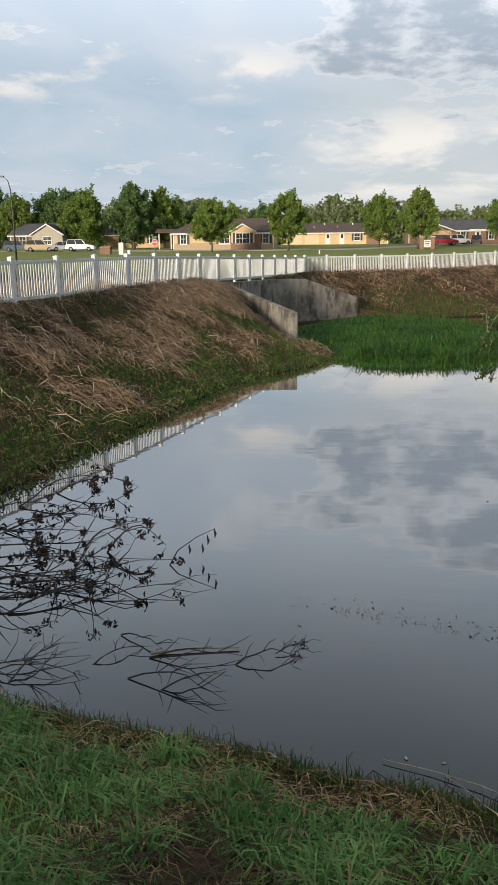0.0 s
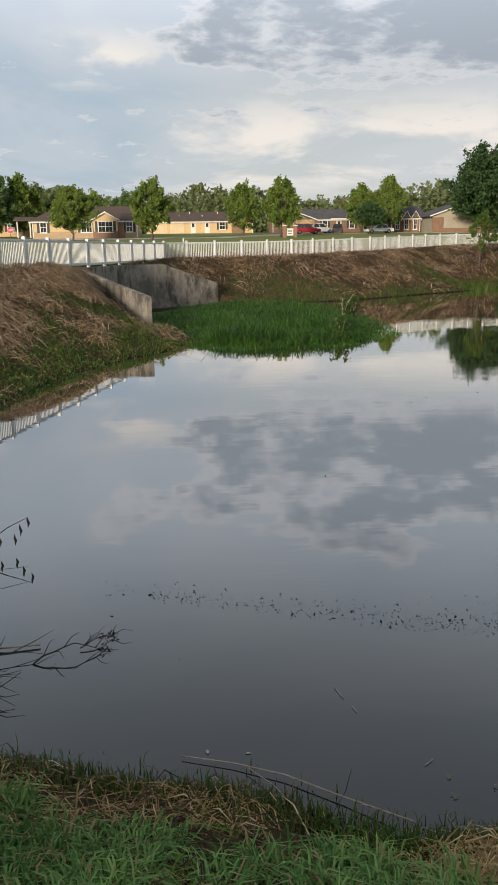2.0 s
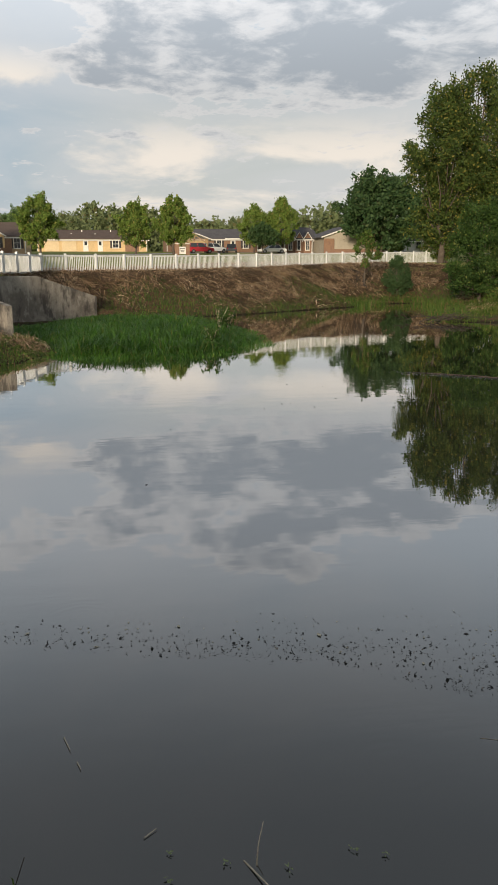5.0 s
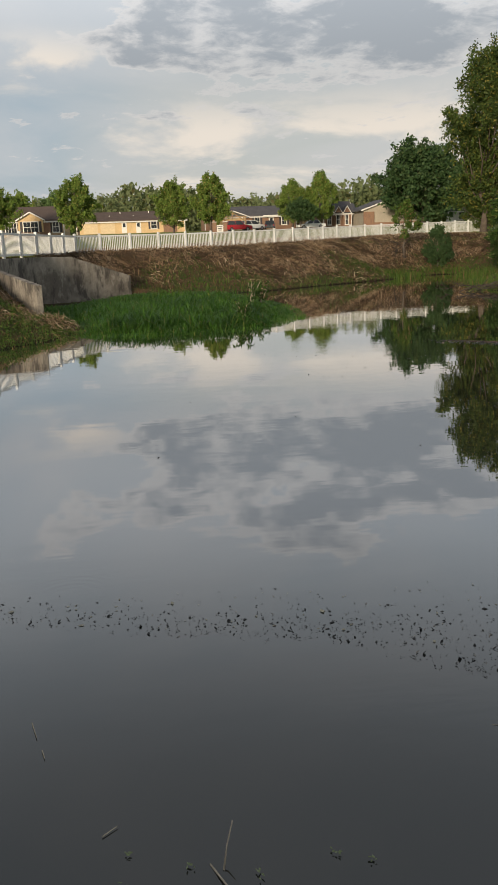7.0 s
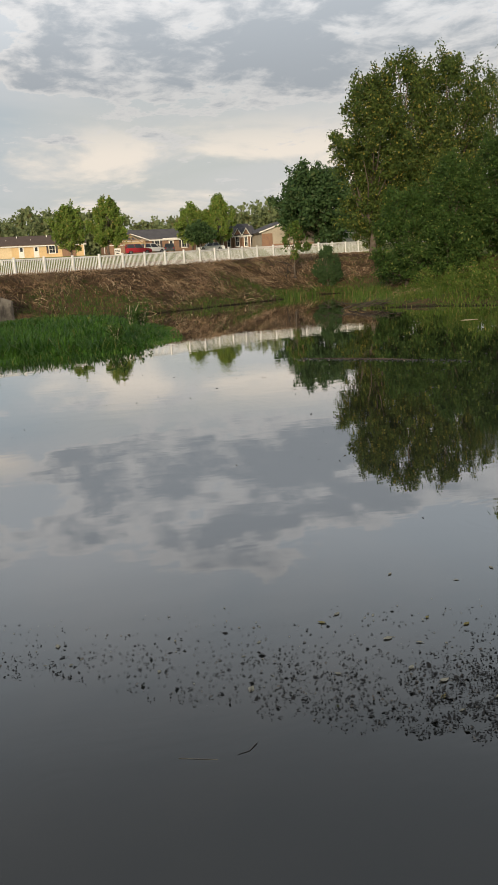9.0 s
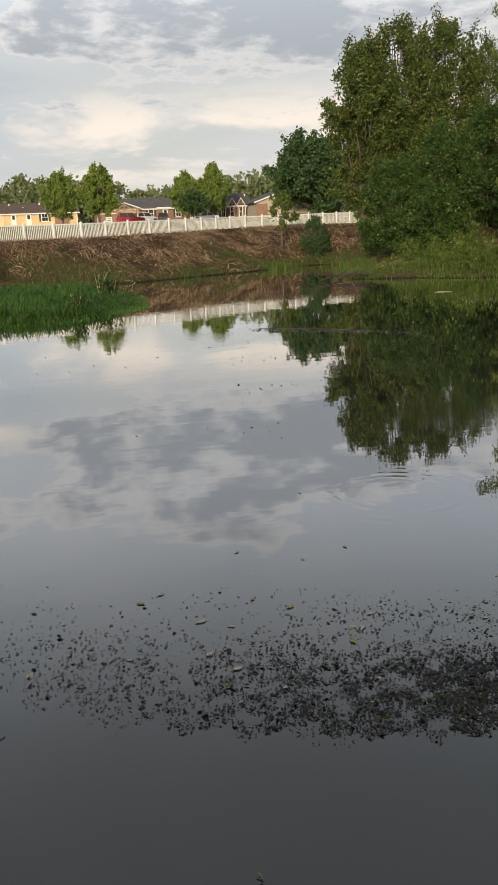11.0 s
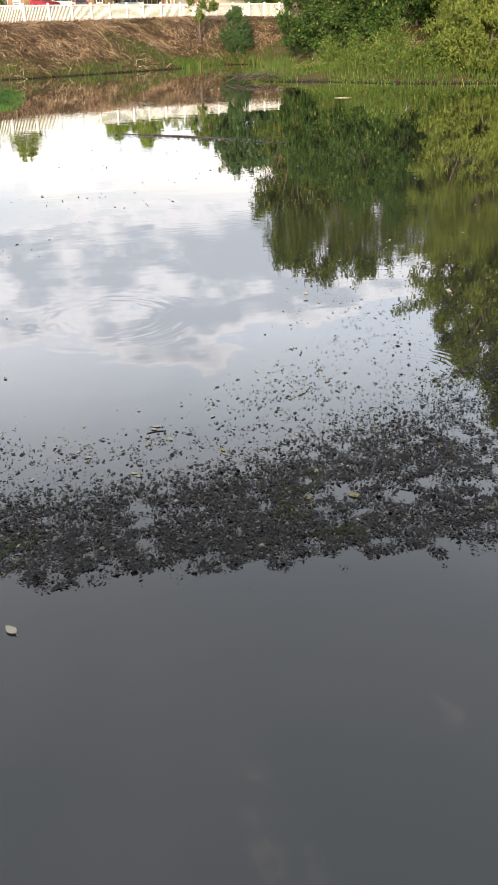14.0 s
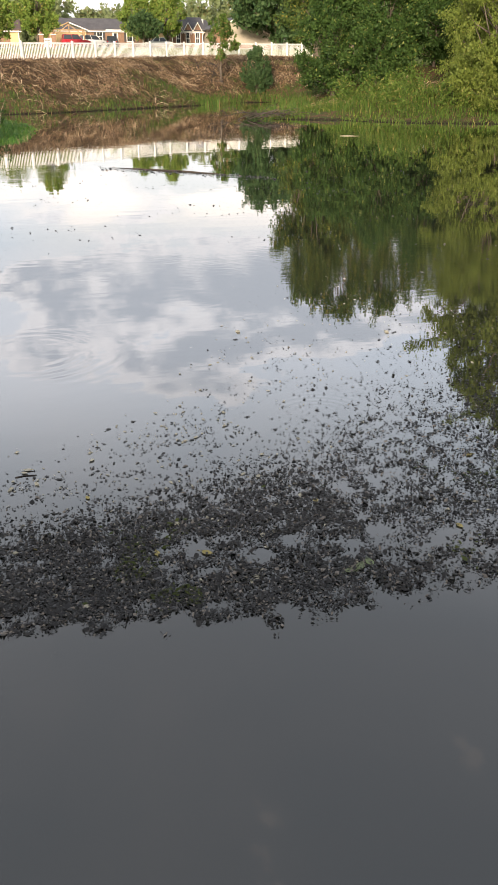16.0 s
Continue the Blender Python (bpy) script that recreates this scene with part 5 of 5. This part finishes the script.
def marsh():
    n = 64000
    x, y = rng.uniform(-3, 11, n), rng.uniform(24, 47, n)
    keep = inside(MARSH, x, y)
    e = shore_distance(MARSH, x, y)
    keep &= rng.uniform(0, 1, n) < np.clip(0.45 + e * 0.9, 0, 1)
    x, y, e = x[keep], y[keep], e[keep]
    h = (0.13 + 0.36 * smooth(e, 0.05, 1.6)) * (1 + 0.8 * ripple(x, y, 1.5, 41) + 0.7 * ripple(x, y, 4.0, 42)) * (1 - 0.25 * smooth(x, 6.5, 9.0)) * (1 - 0.45 * smooth(y, 30, 38) * smooth(x, 6, 2))
    root = np.stack([x, y, np.full(len(x), -0.03) + 0.10 * smooth(e, 0.5, 3.0)], 1)
    ob = quads_object("marsh_grass", blades(root, np.maximum(h, 0.10), 0.027, 1.5, None, 1.0), 5, F_MARSH, None, BLADE)
    tagged(ob, "lush bright green marsh grass growing out of the pond", "grass", kind="stuff")
    # boggy ground under it
    verts, faces = [(5, 34, 0.04)], []
    for px, py in MARSH:
        verts.append((px * 0.90 + 0.5, py * 0.90 + 3.4, -0.01))
    m = len(MARSH)
    for px, py in MARSH:
        verts.append((px, py, -0.06))
    for i in range(m):
        j = (i + 1) % m
        faces += [(0, 1 + i, 1 + j), (1 + i, 1 + m + i, 1 + m + j, 1 + j)]
    ob = mesh_object("marsh_bed", verts, faces, M_MUD, None, True)
    tagged(ob, "dark boggy bed under the marsh grass", "ground", kind="structure")
    # taller leafy weeds on the edge
    for px, py, h in ((8.4, 33.0, 1.15), (9.0, 34.2, 0.95), (7.4, 27.5, 0.7)):
        base = tagged(empty("marsh_weed", (px, py, 0.1)), "leafy marsh weed standing above the grass", "weed", "marsh weeds")
        v, f = [], []
        pts = []
        for s in range(7):
            a = rng.uniform(0, 6.28)
            top = (math.cos(a) * 0.35 * h, math.sin(a) * 0.35 * h, h * rng.uniform(0.7, 1.0))
            tube([(0, 0, -0.1), (top[0] * 0.4, top[1] * 0.4, top[2] * 0.6), top], [0.014, 0.01, 0.005], 4, v, f)
            for u in np.linspace(0.3, 1, 22):
                pts.append(np.array(top) * [u, u, u] + rng.normal(0, 0.07, 3))
        mesh_object("stems", v, f, M_PALE, base)
        quads_object("leaves", leaf_cards(np.array(pts), 0.085, 0.1, 0.4), 4, F_BUSH, base)


def right_bank_plants():
    n = 46000
    x, y = rng.uniform(20, 40, n), rng.uniform(28, 50, n)
    z, d = ground_z(x, y), shore_distance(SHORE_XY, x, y)
    keep = (z > -0.07) & (d < 7) & (ripple(x, y, 1.2, 51) + rng.normal(0, 0.2, n) > -0.35)
    x, y, z, d = x[keep], y[keep], z[keep], d[keep]
    h = 0.16 + 0.22 * smooth(d, 0.5, 2.5) + 0.15 * ripple(x, y, 1.6, 52) + 0.12 * smooth(x, 26, 30) * smooth(d, 0.3, 1.2)
    ob = quads_object("sedge", blades(np.stack([x, y, z - 0.03], 1), np.maximum(h, 0.12), 0.026, 0.8), 5, F_SEDGE, None, BLADE)
    tagged(ob, "bright yellow-green sedge on the low tongue of bank", "grass", kind="stuff")
    # tall weeds in front of the shrubs
    k = 240
    px, py = rng.uniform(26, 38, k), rng.uniform(36, 47, k)
    ok = shore_distance(SHORE_XY, px, py) < 7
    ok &= ground_z(px, py) > 0.05
    rep = np.repeat(np.flatnonzero(ok), 60)
    hh = rng.uniform(0.7, 1.5, k)[rep]
    u = rng.uniform(0.1, 1, len(rep))
    q = np.stack([px[rep] + rng.normal(0, 0.14, len(rep)), py[rep] + rng.normal(0, 0.14, len(rep)), ground_z(px, py)[rep] + hh * u], 1)
    tagged(quads_object("tall_weeds", leaf_cards(q, 0.08, -0.4, 0.3), 4, F_SEDGE), "tall leafy weeds in front of the shrubs", "weeds", kind="stuff")
    # rushes in the far corner of the pond
    n = 9000
    x, y = rng.uniform(21.5, 30, n), rng.uniform(43, 63, n)
    d = shore_distance(SHORE_XY, x, y)
    keep = (d < 1.0) & (ripple(x, y, 1.0, 55) > -0.25)
    r = np.stack([x, y, np.maximum(ground_z(x, y), -0.05)], 1)[keep]
    tagged(quads_object("rushes", blades(r, np.full(len(r), 0.5), 0.03, 0.6), 5, F_WEED, None, BLADE), "green rushes in the far corner of the pond", "rushes", kind="stuff")


near_bank_plants()
dam_plants()
marsh()
right_bank_plants()

# ---- dead branches in the water ----


def twig_spray(name, root, heading, length, label, seed, forks=6, leaves=0, rise=0.12, mat=None, thick=0.011, group="", leaf_size=0.038, spray=0.034):
    """A dead branch: a bent main stem with side twigs, withered leaves hanging from it."""
    r = random.Random(seed)
    base = tagged(empty(name, root), label, "branch", group)
    v, f, tips = [], [], []
    n = 7
    main = []
    a = radians(heading)
    x = y = 0.0
    for i in range(n + 1):
        u = i / n
        main.append((x, y, rise * math.sin(u * math.pi) + r.uniform(-0.012, 0.012)))
        a += r.uniform(-0.22, 0.22)
        x += math.cos(a) * length / n
        y += math.sin(a) * length / n
    tube(main, [thick * (1 - 0.75 * i / n) for i in range(n + 1)], 5, v, f)
    tips.append(main[-1])
    for k in range(forks):
        i = r.randint(1, n - 1)
        b = a + r.choice((-1, 1)) * r.uniform(0.4, 1.2)
        ln = length * r.uniform(0.18, 0.5)
        p0 = main[i]
        lift = r.uniform(-0.03, 0.30) * ln + 0.01
        p1 = (p0[0] + math.cos(b) * ln * 0.5, p0[1] + math.sin(b) * ln * 0.5, p0[2] + lift)
        b += r.uniform(-0.4, 0.4)
        p2 = (p1[0] + math.cos(b) * ln * 0.5, p1[1] + math.sin(b) * ln * 0.5, max(-0.02, p1[2] + lift * r.uniform(-0.8, 0.6)))
        tv, tf = tube([p0, p1, p2], [thick * 0.55, thick * 0.4, thick * 0.18], 4)
        mesh_object("twig", tv, tf, mat or M_STICK, base)
        tips += [p1, p2]
    mesh_object("stem", v, f, mat or M_STICK, base)
    if leaves:
        pts = []
        nodes = [r.choice(tips + main[2:]) for k in range(max(2, leaves // 14))]
        for k in range(leaves):
            q = r.choice(nodes)
            pts.append((q[0] + r.gauss(0, spray), q[1] + r.gauss(0, spray), max(0.005, q[2] + r.gauss(-0.02, spray))))
        tagged(quads_object("withered_foliage", leaf_cards(np.array(pts), leaf_size, 0.9, 0.42), 4, F_DEADLEAF, base), kind="stuff")
    return base


DEAD = "dark dead branch with withered leaves lying half in the pond"
for i, (x, y, h, ln, fk, lv, rz) in enumerate((
        (-2.3, 7.2, 10, 2.2, 12, 70, 0.16), (-2.2, 7.9, -12, 1.9, 10, 90, 0.18), (-2.0, 6.6, 18, 2.1, 12, 30, 0.12), (-1.6, 6.2, 30, 1.6, 10, 12, 0.10),
        (-2.4, 7.6, 25, 2.0, 10, 60, 0.22), (-1.9, 7.0, -5, 1.7, 10, 20, 0.1), (-2.2, 9.6, 40, 1.7, 8, 80, 0.25), (-1.9, 10.3, 15, 1.2, 6, 60, 0.2),
        (-0.75, 7.75, 60, 0.9, 5, 26, 0.25), (-0.5, 8.0, 20, 0.7, 4, 14, 0.3), (-1.2, 7.0, 5, 1.5, 7, 16, 0.08), (-1.0, 6.3, 55, 1.2, 7, 6, 0.1),
        (-2.0, 8.6, 5, 1.5, 8, 60, 0.2), (-2.6, 9.0, 20, 1.4, 8, 50, 0.2))):
    twig_spray("dead_branch", (x, y + 0.22, 0.005), h, ln, DEAD, 100 + i, max(3, int(fk * 0.6)), int(lv * 1.5), rz, thick=0.013, group="dead branches in the pond")
BARE = "bare black twigs poking out of the pond"
for i, (x, y, h, ln, fk, rz) in enumerate(((-0.75, 5.05, 30, 0.9, 8, 0.10), (-0.5, 5.0, 75, 0.7, 7, 0.08), (-0.9, 5.2, 5, 1.0, 6, 0.06), (0.1, 5.35, 40, 0.5, 4, 0.05),
                                           (0.45, 5.15, 10, 0.9, 6, 0.10), (0.55, 5.5, 0, 0.8, 5, 0.08), (0.75, 5.0, 25, 0.6, 4, 0.06), (1.3, 5.45, 20, 0.55, 7, 0.09), (-0.3, 6.6, 15, 1.0, 6, 0.06), (0.2, 5.9, -10, 0.6, 5, 0.05))):
    twig_spray("bare_twigs", (x, y + 0.28, 0.005), h, ln, BARE, 200 + i, fk, 0, rz, thick=0.008, group="bare twigs in the pond")
twig_spray("leafy_twig", (1.62, 5.92, 0.01), 20, 0.35, "small knot of black leaves and twigs on the water", 231, 9, 22, 0.03, thick=0.006, leaf_size=0.02, spray=0.022)
# arched stem with hanging pods, mirrored in the water
arch = tagged(empty("arched_stem", (0.28, 7.86, 0.0)), "arched dead stem with hanging dark pods over the water", "branch")
v, f = tube([(0, 0, -0.05), (0.10, 0.12, 0.14), (0.30, 0.22, 0.27), (0.50, 0.26, 0.36)], [0.009, 0.007, 0.005, 0.003], 5)
mesh_object("stem", v, f, M_STICK, arch)
for px, py, pz in ((0.50, 0.26, 0.30), (0.42, 0.25, 0.22), (0.36, 0.24, 0.12), (0.22, 0.18, 0.13)):
    v, f = tube([(px, py, pz + 0.07), (px, py, pz + 0.03), (px + 0.01, py, pz), (px, py, pz - 0.05)], [0.003, 0.012, 0.015, 0.003], 5)
    mesh_object("pod", v, f, M_STICK, arch)


def stick(name, pts, r0, r1, mat, label, category="stick"):
    n = len(pts) - 1
    base = tagged(empty(name, pts[0]), label, category)
    rel = [tuple(np.array(p) - np.array(pts[0])) for p in pts]
    v, f = tube(rel, [r0 + (r1 - r0) * i / n for i in range(n + 1)], 6)
    mesh_object("stem", v, f, mat, base, True)
    return base


stick("fallen_stalk", [(2.44, 4.50, 0.02), (2.75, 4.40, 0.025), (3.05, 4.26, 0.03), (3.36, 4.04, 0.03), (3.70, 3.79, 0.05)], 0.0035, 0.006, M_PALE, "long pale reed stalk floating at the near shore")
stick("fallen_stalk", [(0.55, 5.83, 0.02), (0.9, 5.94, 0.03), (1.3, 6.0, 0.02)], 0.014, 0.008, M_PALE, "pale weathered stick floating among black twigs")
stick("fallen_stalk", [(2.84, 4.34, 0.03), (2.98, 4.15, 0.04), (3.03, 4.02, 0.06)], 0.003, 0.003, M_PALE, "short pale stalk at the near shore")
stick("upright_twig", [(4.38, 4.06, 0.0), (4.40, 4.12, 0.06), (4.43, 4.16, 0.14)], 0.004, 0.002, M_PALE, "thin pale twig sticking up from the shallows")
stick("upright_twig", [(4.33, 4.10, 0.0), (4.42, 3.88, 0.02), (4.5, 3.62, 0.04)], 0.004, 0.003, M_PALE, "thin pale twig lying over the shallows")
stick("upright_twig", [(3.25, 3.9, 0.0), (3.36, 4.0, 0.10), (3.4, 4.05, 0.2)], 0.003, 0.002, M_STICK, "dark thin twig at the near shore")
stick("floating_straw", [(5.8, 4.79, 0.001), (5.9, 4.75, 0.0015), (5.98, 4.72, 0.001)], 0.0014, 0.001, M_PALE, "pale straw floating on the pond")
stick("floating_straw", [(6.08, 4.73, 0.001), (6.14, 4.74, 0.0015), (6.19, 4.79, 0.004)], 0.0015, 0.002, M_STICK, "dark short stick floating on the pond")
stick("floating_straw", [(3.9, 4.32, 0.006), (3.96, 4.37, 0.008)], 0.003, 0.002, M_PALE, "short straw floating on the pond")
stick("floating_straw", [(3.5, 5.22, 0.006), (3.54, 5.08, 0.008)], 0.003, 0.002, M_PALE, "thin straw floating on the pond")
stick("floating_straw", [(3.58, 4.97, 0.006), (3.6, 4.9, 0.008)], 0.003, 0.002, M_PALE, "tiny straw floating on the pond")
stick("floating_stick", [(9.15, 5.33, 0.002), (9.2, 5.34, 0.003), (9.26, 5.33, 0.002)], 0.0035, 0.003, M_STICK, "short dark stick floating near the debris")
stick("sunken_log", [(11.4, 20.55, -0.01), (12.1, 19.9, 0.01), (12.9, 19.2, 0.015), (13.65, 18.5, -0.01)], 0.010, 0.017, M_STICK, "thin grey log floating just above the water", "log")
stick("floating_stick", [(20.2, 28.5, 0.0), (20.5, 28.4, 0.01), (20.8, 28.3, 0.0)], 0.009, 0.006, M_PALE, "pale stick floating below the willow")
for i, (x, y, h) in enumerate(((19.8, 38.6, 20), (20.4, 39.2, -15), (20.0, 39.6, 5), (20.9, 39.9, 160), (19.4, 39.0, 0))):
    twig_spray("brush_pile_branch", (x, y, 0.03), h, 2.0, "dark tangled branch of a brush pile on the bank", 300 + i, 12, 30, 0.25, thick=0.03, group="brush pile")
for i, (x, y, h) in enumerate(((23.6, 65.5, 100), (24.4, 65.0, 70), (25.4, 65.4, 120), (24.0, 63.8, 60), (25.0, 63.6, 95))):
    twig_spray("dry_brush", (x, y, gz(x, y) + 0.1), h, 2.6, "bare grey brush tangled on the dam slope", 320 + i, 16, 0, 0.8, thick=0.03, group="dry brush")

# ---- floating debris ----
BAND = [(1.6, 7.0), (2.4, 6.8), (3.5, 6.38), (4.5, 6.15), (5.3, 5.9), (6.2, 5.45), (7.0, 5.0), (7.8, 4.62), (8.6, 4.38), (9.3, 4.30), (10.0, 4.30), (10.8, 4.32), (12.0, 4.72), (14.0, 5.3)]
WIDTH = [0.10, 0.12, 0.14, 0.18, 0.24, 0.36, 0.42, 0.40, 0.36, 0.42, 0.54, 0.72, 1.1, 1.6]
DENSE = [0.008, 0.016, 0.024, 0.032, 0.05, 0.07, 0.24, 0.90, 1.6, 2.0, 2.2, 2.3, 2.3, 2.2]


def band_points(n, low, high, power=1.0, lumpy=1.0):
    """Spots along the raft; low and high bound them across it, ragged at both edges."""
    s = rng.uniform(0, len(BAND) - 1.001, n)
    i = s.astype(int)
    f = (s - i)[:, None]
    b, w, q = np.array(BAND), np.array(WIDTH), np.array(DENSE)
    c = b[i] * (1 - f) + b[i + 1] * f
    ww = w[i] * (1 - f[:, 0]) + w[i + 1] * f[:, 0]
    dd = (q[i] * (1 - f[:, 0]) + q[i + 1] * f[:, 0]) / 2.3
    off = rng.uniform(-1.3, high + 0.8, n)
    grad = unit(np.gradient(b, axis=0))
    tang = unit(grad[i] * (1 - f) + grad[i + 1] * f)
    nrm = np.stack([-tang[:, 1], tang[:, 0]], 1)
    p = c + nrm * (off * ww)[:, None]
    x, y = p[:, 0], p[:, 1]
    lump = 0.34 * ripple(x, y * 1.6, 4.0, 61) + 0.38 * ripple(x, y * 1.4, 13.0, 62) + 0.5 * ripple(x, y * 1.3, 38.0, 63)
    shape = smooth(off + 0.5 * lump, low - 0.12, low + 0.22) * (1 - smooth(off + 0.7 * lump, high - 0.7, high + 0.5))
    keep = rng.uniform(0, 1, n) < shape * dd ** power * smooth(lump * lumpy + rng.normal(0, 0.16, n), -0.30, 0.16)
    return p[keep]


def flakes(p, size, lift, flat=0.35):
    """Small curled scraps that lie on the water, some of them tilted out of it."""
    n = len(p)
    a = rng.uniform(0, 2 * np.pi, n)
    k = size * rng.gamma(3.0, 0.33, n)
    d = np.stack([np.cos(a), np.sin(a), rng.normal(0, flat, n)], 1) * k[:, None]
    s = np.stack([-np.sin(a), np.cos(a), rng.normal(0, flat * 1.4, n)], 1) * (k * rng.uniform(0.25, 0.7, n))[:, None]
    c = np.stack([p[:, 0], p[:, 1], np.abs(rng.normal(0, lift, n)) + 0.002], 1)
    top = np.array([0, 0, 1]) * (k * rng.uniform(0.1, 0.6, n))[:, None]
    return np.stack([c - d, c + s, c + d, c - s, c + top], 1)


FLAKE = [(0, 1, 4), (1, 2, 4), (2, 3, 4), (3, 0, 4)]
RAFT = "dark sodden leaf scraps floating in a long raft"
raft = band_points(640000, -0.85, 1.1)
tagged(quads_object("pond_debris", flakes(raft, 0.0058, 0.004), 5, F_FLOAT, None, FLAKE), RAFT, "debris", kind="stuff")
thin = band_points(46000, -0.7, 2.8, 0.60, 2.2)
tagged(quads_object("pond_specks", flakes(thin, 0.0062, 0.001, 0.12), 5, F_FLOAT, None, FLAKE), "scattered dark specks drifting round the debris raft", "debris", kind="stuff")
pale = band_points(6500, -0.4, 3.2, 0.55, 1.5)
tagged(quads_object("leaf_scraps", flakes(pale, 0.0085, 0.001, 0.12), 5, F_PALELEAF, None, FLAKE), "pale scraps of leaf scattered over the debris raft", "debris", kind="stuff")
alg = band_points(110000, -0.6, 0.5, 2.0)
alg = alg[ripple(alg[:, 0], alg[:, 1] * 1.5, 5.0, 64) + 0.5 * ripple(alg[:, 0], alg[:, 1], 14.0, 65) > 0.22]
tagged(quads_object("algae_mat", flakes(alg, 0.0075, 0.007), 5, F_ALGAE, None, FLAKE), "mossy green-brown algae matted in the debris raft", "algae", kind="stuff")
n = 2600
far_xy = np.stack([rng.normal(13.0, 4.0, n), rng.normal(15.0, 3.2, n)], 1)
far_xy = far_xy[(ripple(far_xy[:, 0], far_xy[:, 1] * 2, 1.6, 66) > 0.12)]
tagged(quads_object("drifting_specks", flakes(far_xy, 0.011, 0.001, 0.08), 5, F_FLOAT, None, FLAKE), "small specks of debris drifting in lines on the pond", "debris", kind="stuff")
log_xy = np.stack([rng.uniform(11.2, 14.4, 900), np.zeros(900)], 1)
log_xy[:, 1] = 20.4 - (log_xy[:, 0] - 11.5) * 0.85 + rng.normal(0, 0.22, 900) - 0.3
tagged(quads_object("log_scum", flakes(log_xy, 0.015, 0.003, 0.15), 5, F_FLOAT, None, FLAKE), "scum of leaf scraps gathered round a floating log", "debris", kind="stuff")


def leaf(name, x, y, size, mat, label, turn, group):
    """A curled single leaf with a stalk, floating."""
    base = tagged(empty(name, (x, y, 0.003), turn), label, "leaf", group)
    rows = [(-1.0, 0.05), (-0.6, 0.42), (-0.1, 0.55), (0.4, 0.40), (0.8, 0.16), (1.05, 0.0)]
    v, f = [], []
    for u, w in rows:
        for s in (-1, 0, 1):
            v.append((u * size, s * w * size, (0.10 * abs(s) + 0.06 * u * u) * size))
    for i in range(len(rows) - 1):
        for s in (0, 1):
            q = 3 * i + s
            f.append((q, q + 1, q + 4, q + 3))
    mesh_object("blade", v, f, mat, base, True)
    tv, tf = tube([(-1.0 * size, 0, 0.05 * size), (-1.5 * size, 0.1 * size, 0.0)], [0.05 * size, 0.03 * size], 4)
    mesh_object("stalk", tv, tf, mat, base)
    return base


YEL, PAL = "fallen yellow leaf floating on the pond", "faded pale leaf floating on the pond"
for i, (x, y, s, m) in enumerate(((9.97, 4.34, .042, 0), (9.23, 4.58, .028, 0), (9.75, 4.40, .034, 0), (8.34, 3.86, .045, 1), (9.22, 5.40, .036, 1), (10.25, 4.42, .028, 1), (10.6, 4.66, .032, 0),
                                 (11.62, 4.93, .034, 0), (11.18, 4.25, .032, 0), (10.13, 4.11, .028, 1), (1.80, 6.51, .032, 1), (2.60, 4.55, .030, 1), (3.18, 6.61, .028, 1), (3.67, 6.31, .026, 1),
                                 (5.25, 6.2, .034, 1), (4.27, 6.53, .028, 1), (7.07, 6.05, .034, 1), (6.93, 5.96, .034, 0), (7.24, 5.61, .044, 1), (7.68, 6.57, .028, 1), (7.79, 5.63, .036, 0),
                                 (7.22, 5.23, .036, 1), (7.33, 5.04, .042, 1), (7.25, 4.89, .034, 0), (7.99, 5.13, .040, 0), (8.43, 6.42, .030, 1), (9.2, 5.37, .026, 1), (8.80, 5.15, .026, 1),
                                 (8.08, 6.30, .024, 1), (7.4, 5.5, .028, 1), (7.6, 5.8, .026, 0), (8.2, 5.4, .028, 1), (8.5, 5.0, .026, 1), (9.0, 4.9, .026, 1), (2.85, 4.52, .024, 1), (9.5, 5.0, .026, 0), (10.4, 5.0, .028, 1), (6.8, 5.3, .028, 1))):
    leaf("floating_leaf", x, y, s * 0.75, (F_PALELEAF if m else F_YELLOW), (PAL if m else YEL), rng.uniform(0, 360), "leaves floating on the pond")
for q in range(3):
    leaf("water_leaf", 10.54 + 0.05 * q, 4.04 + 0.02 * q, 0.034, F_GREENLEAF, "pale green leaf cluster on the edge of the debris raft", 40 * q + 10, "green leaves on the debris")
for x, y in ((7.09, 3.67), (9.93, 2.42), (4.01, 4.19), (3.99, 4.03), (4.25, 4.10), (4.51, 4.01), (4.83, 4.08), (4.96, 4.01)):
    sprig = tagged(empty("water_sprig", (x, y, 0.012), float(rng.uniform(0, 360))), "small pale floating water-plant sprig", "water plant", "floating sprigs")
    pts = []
    for q in range(5):
        a, w, ln = rng.uniform(0, 6.28), rng.uniform(0.003, 0.006), rng.uniform(0.012, 0.026)
        d, s = np.array([math.cos(a), math.sin(a), 0.1]), np.array([-math.sin(a), math.cos(a), 0.3])
        o = np.array([*rng.normal(0, 0.008, 2), 0.0])
        pts.append([o, o + d * ln * 0.5 + s * w, o + d * ln, o + d * ln * 0.5 - s * w])
    quads_object("leaves", np.array(pts), 4, F_GREENLEAF, sprig)
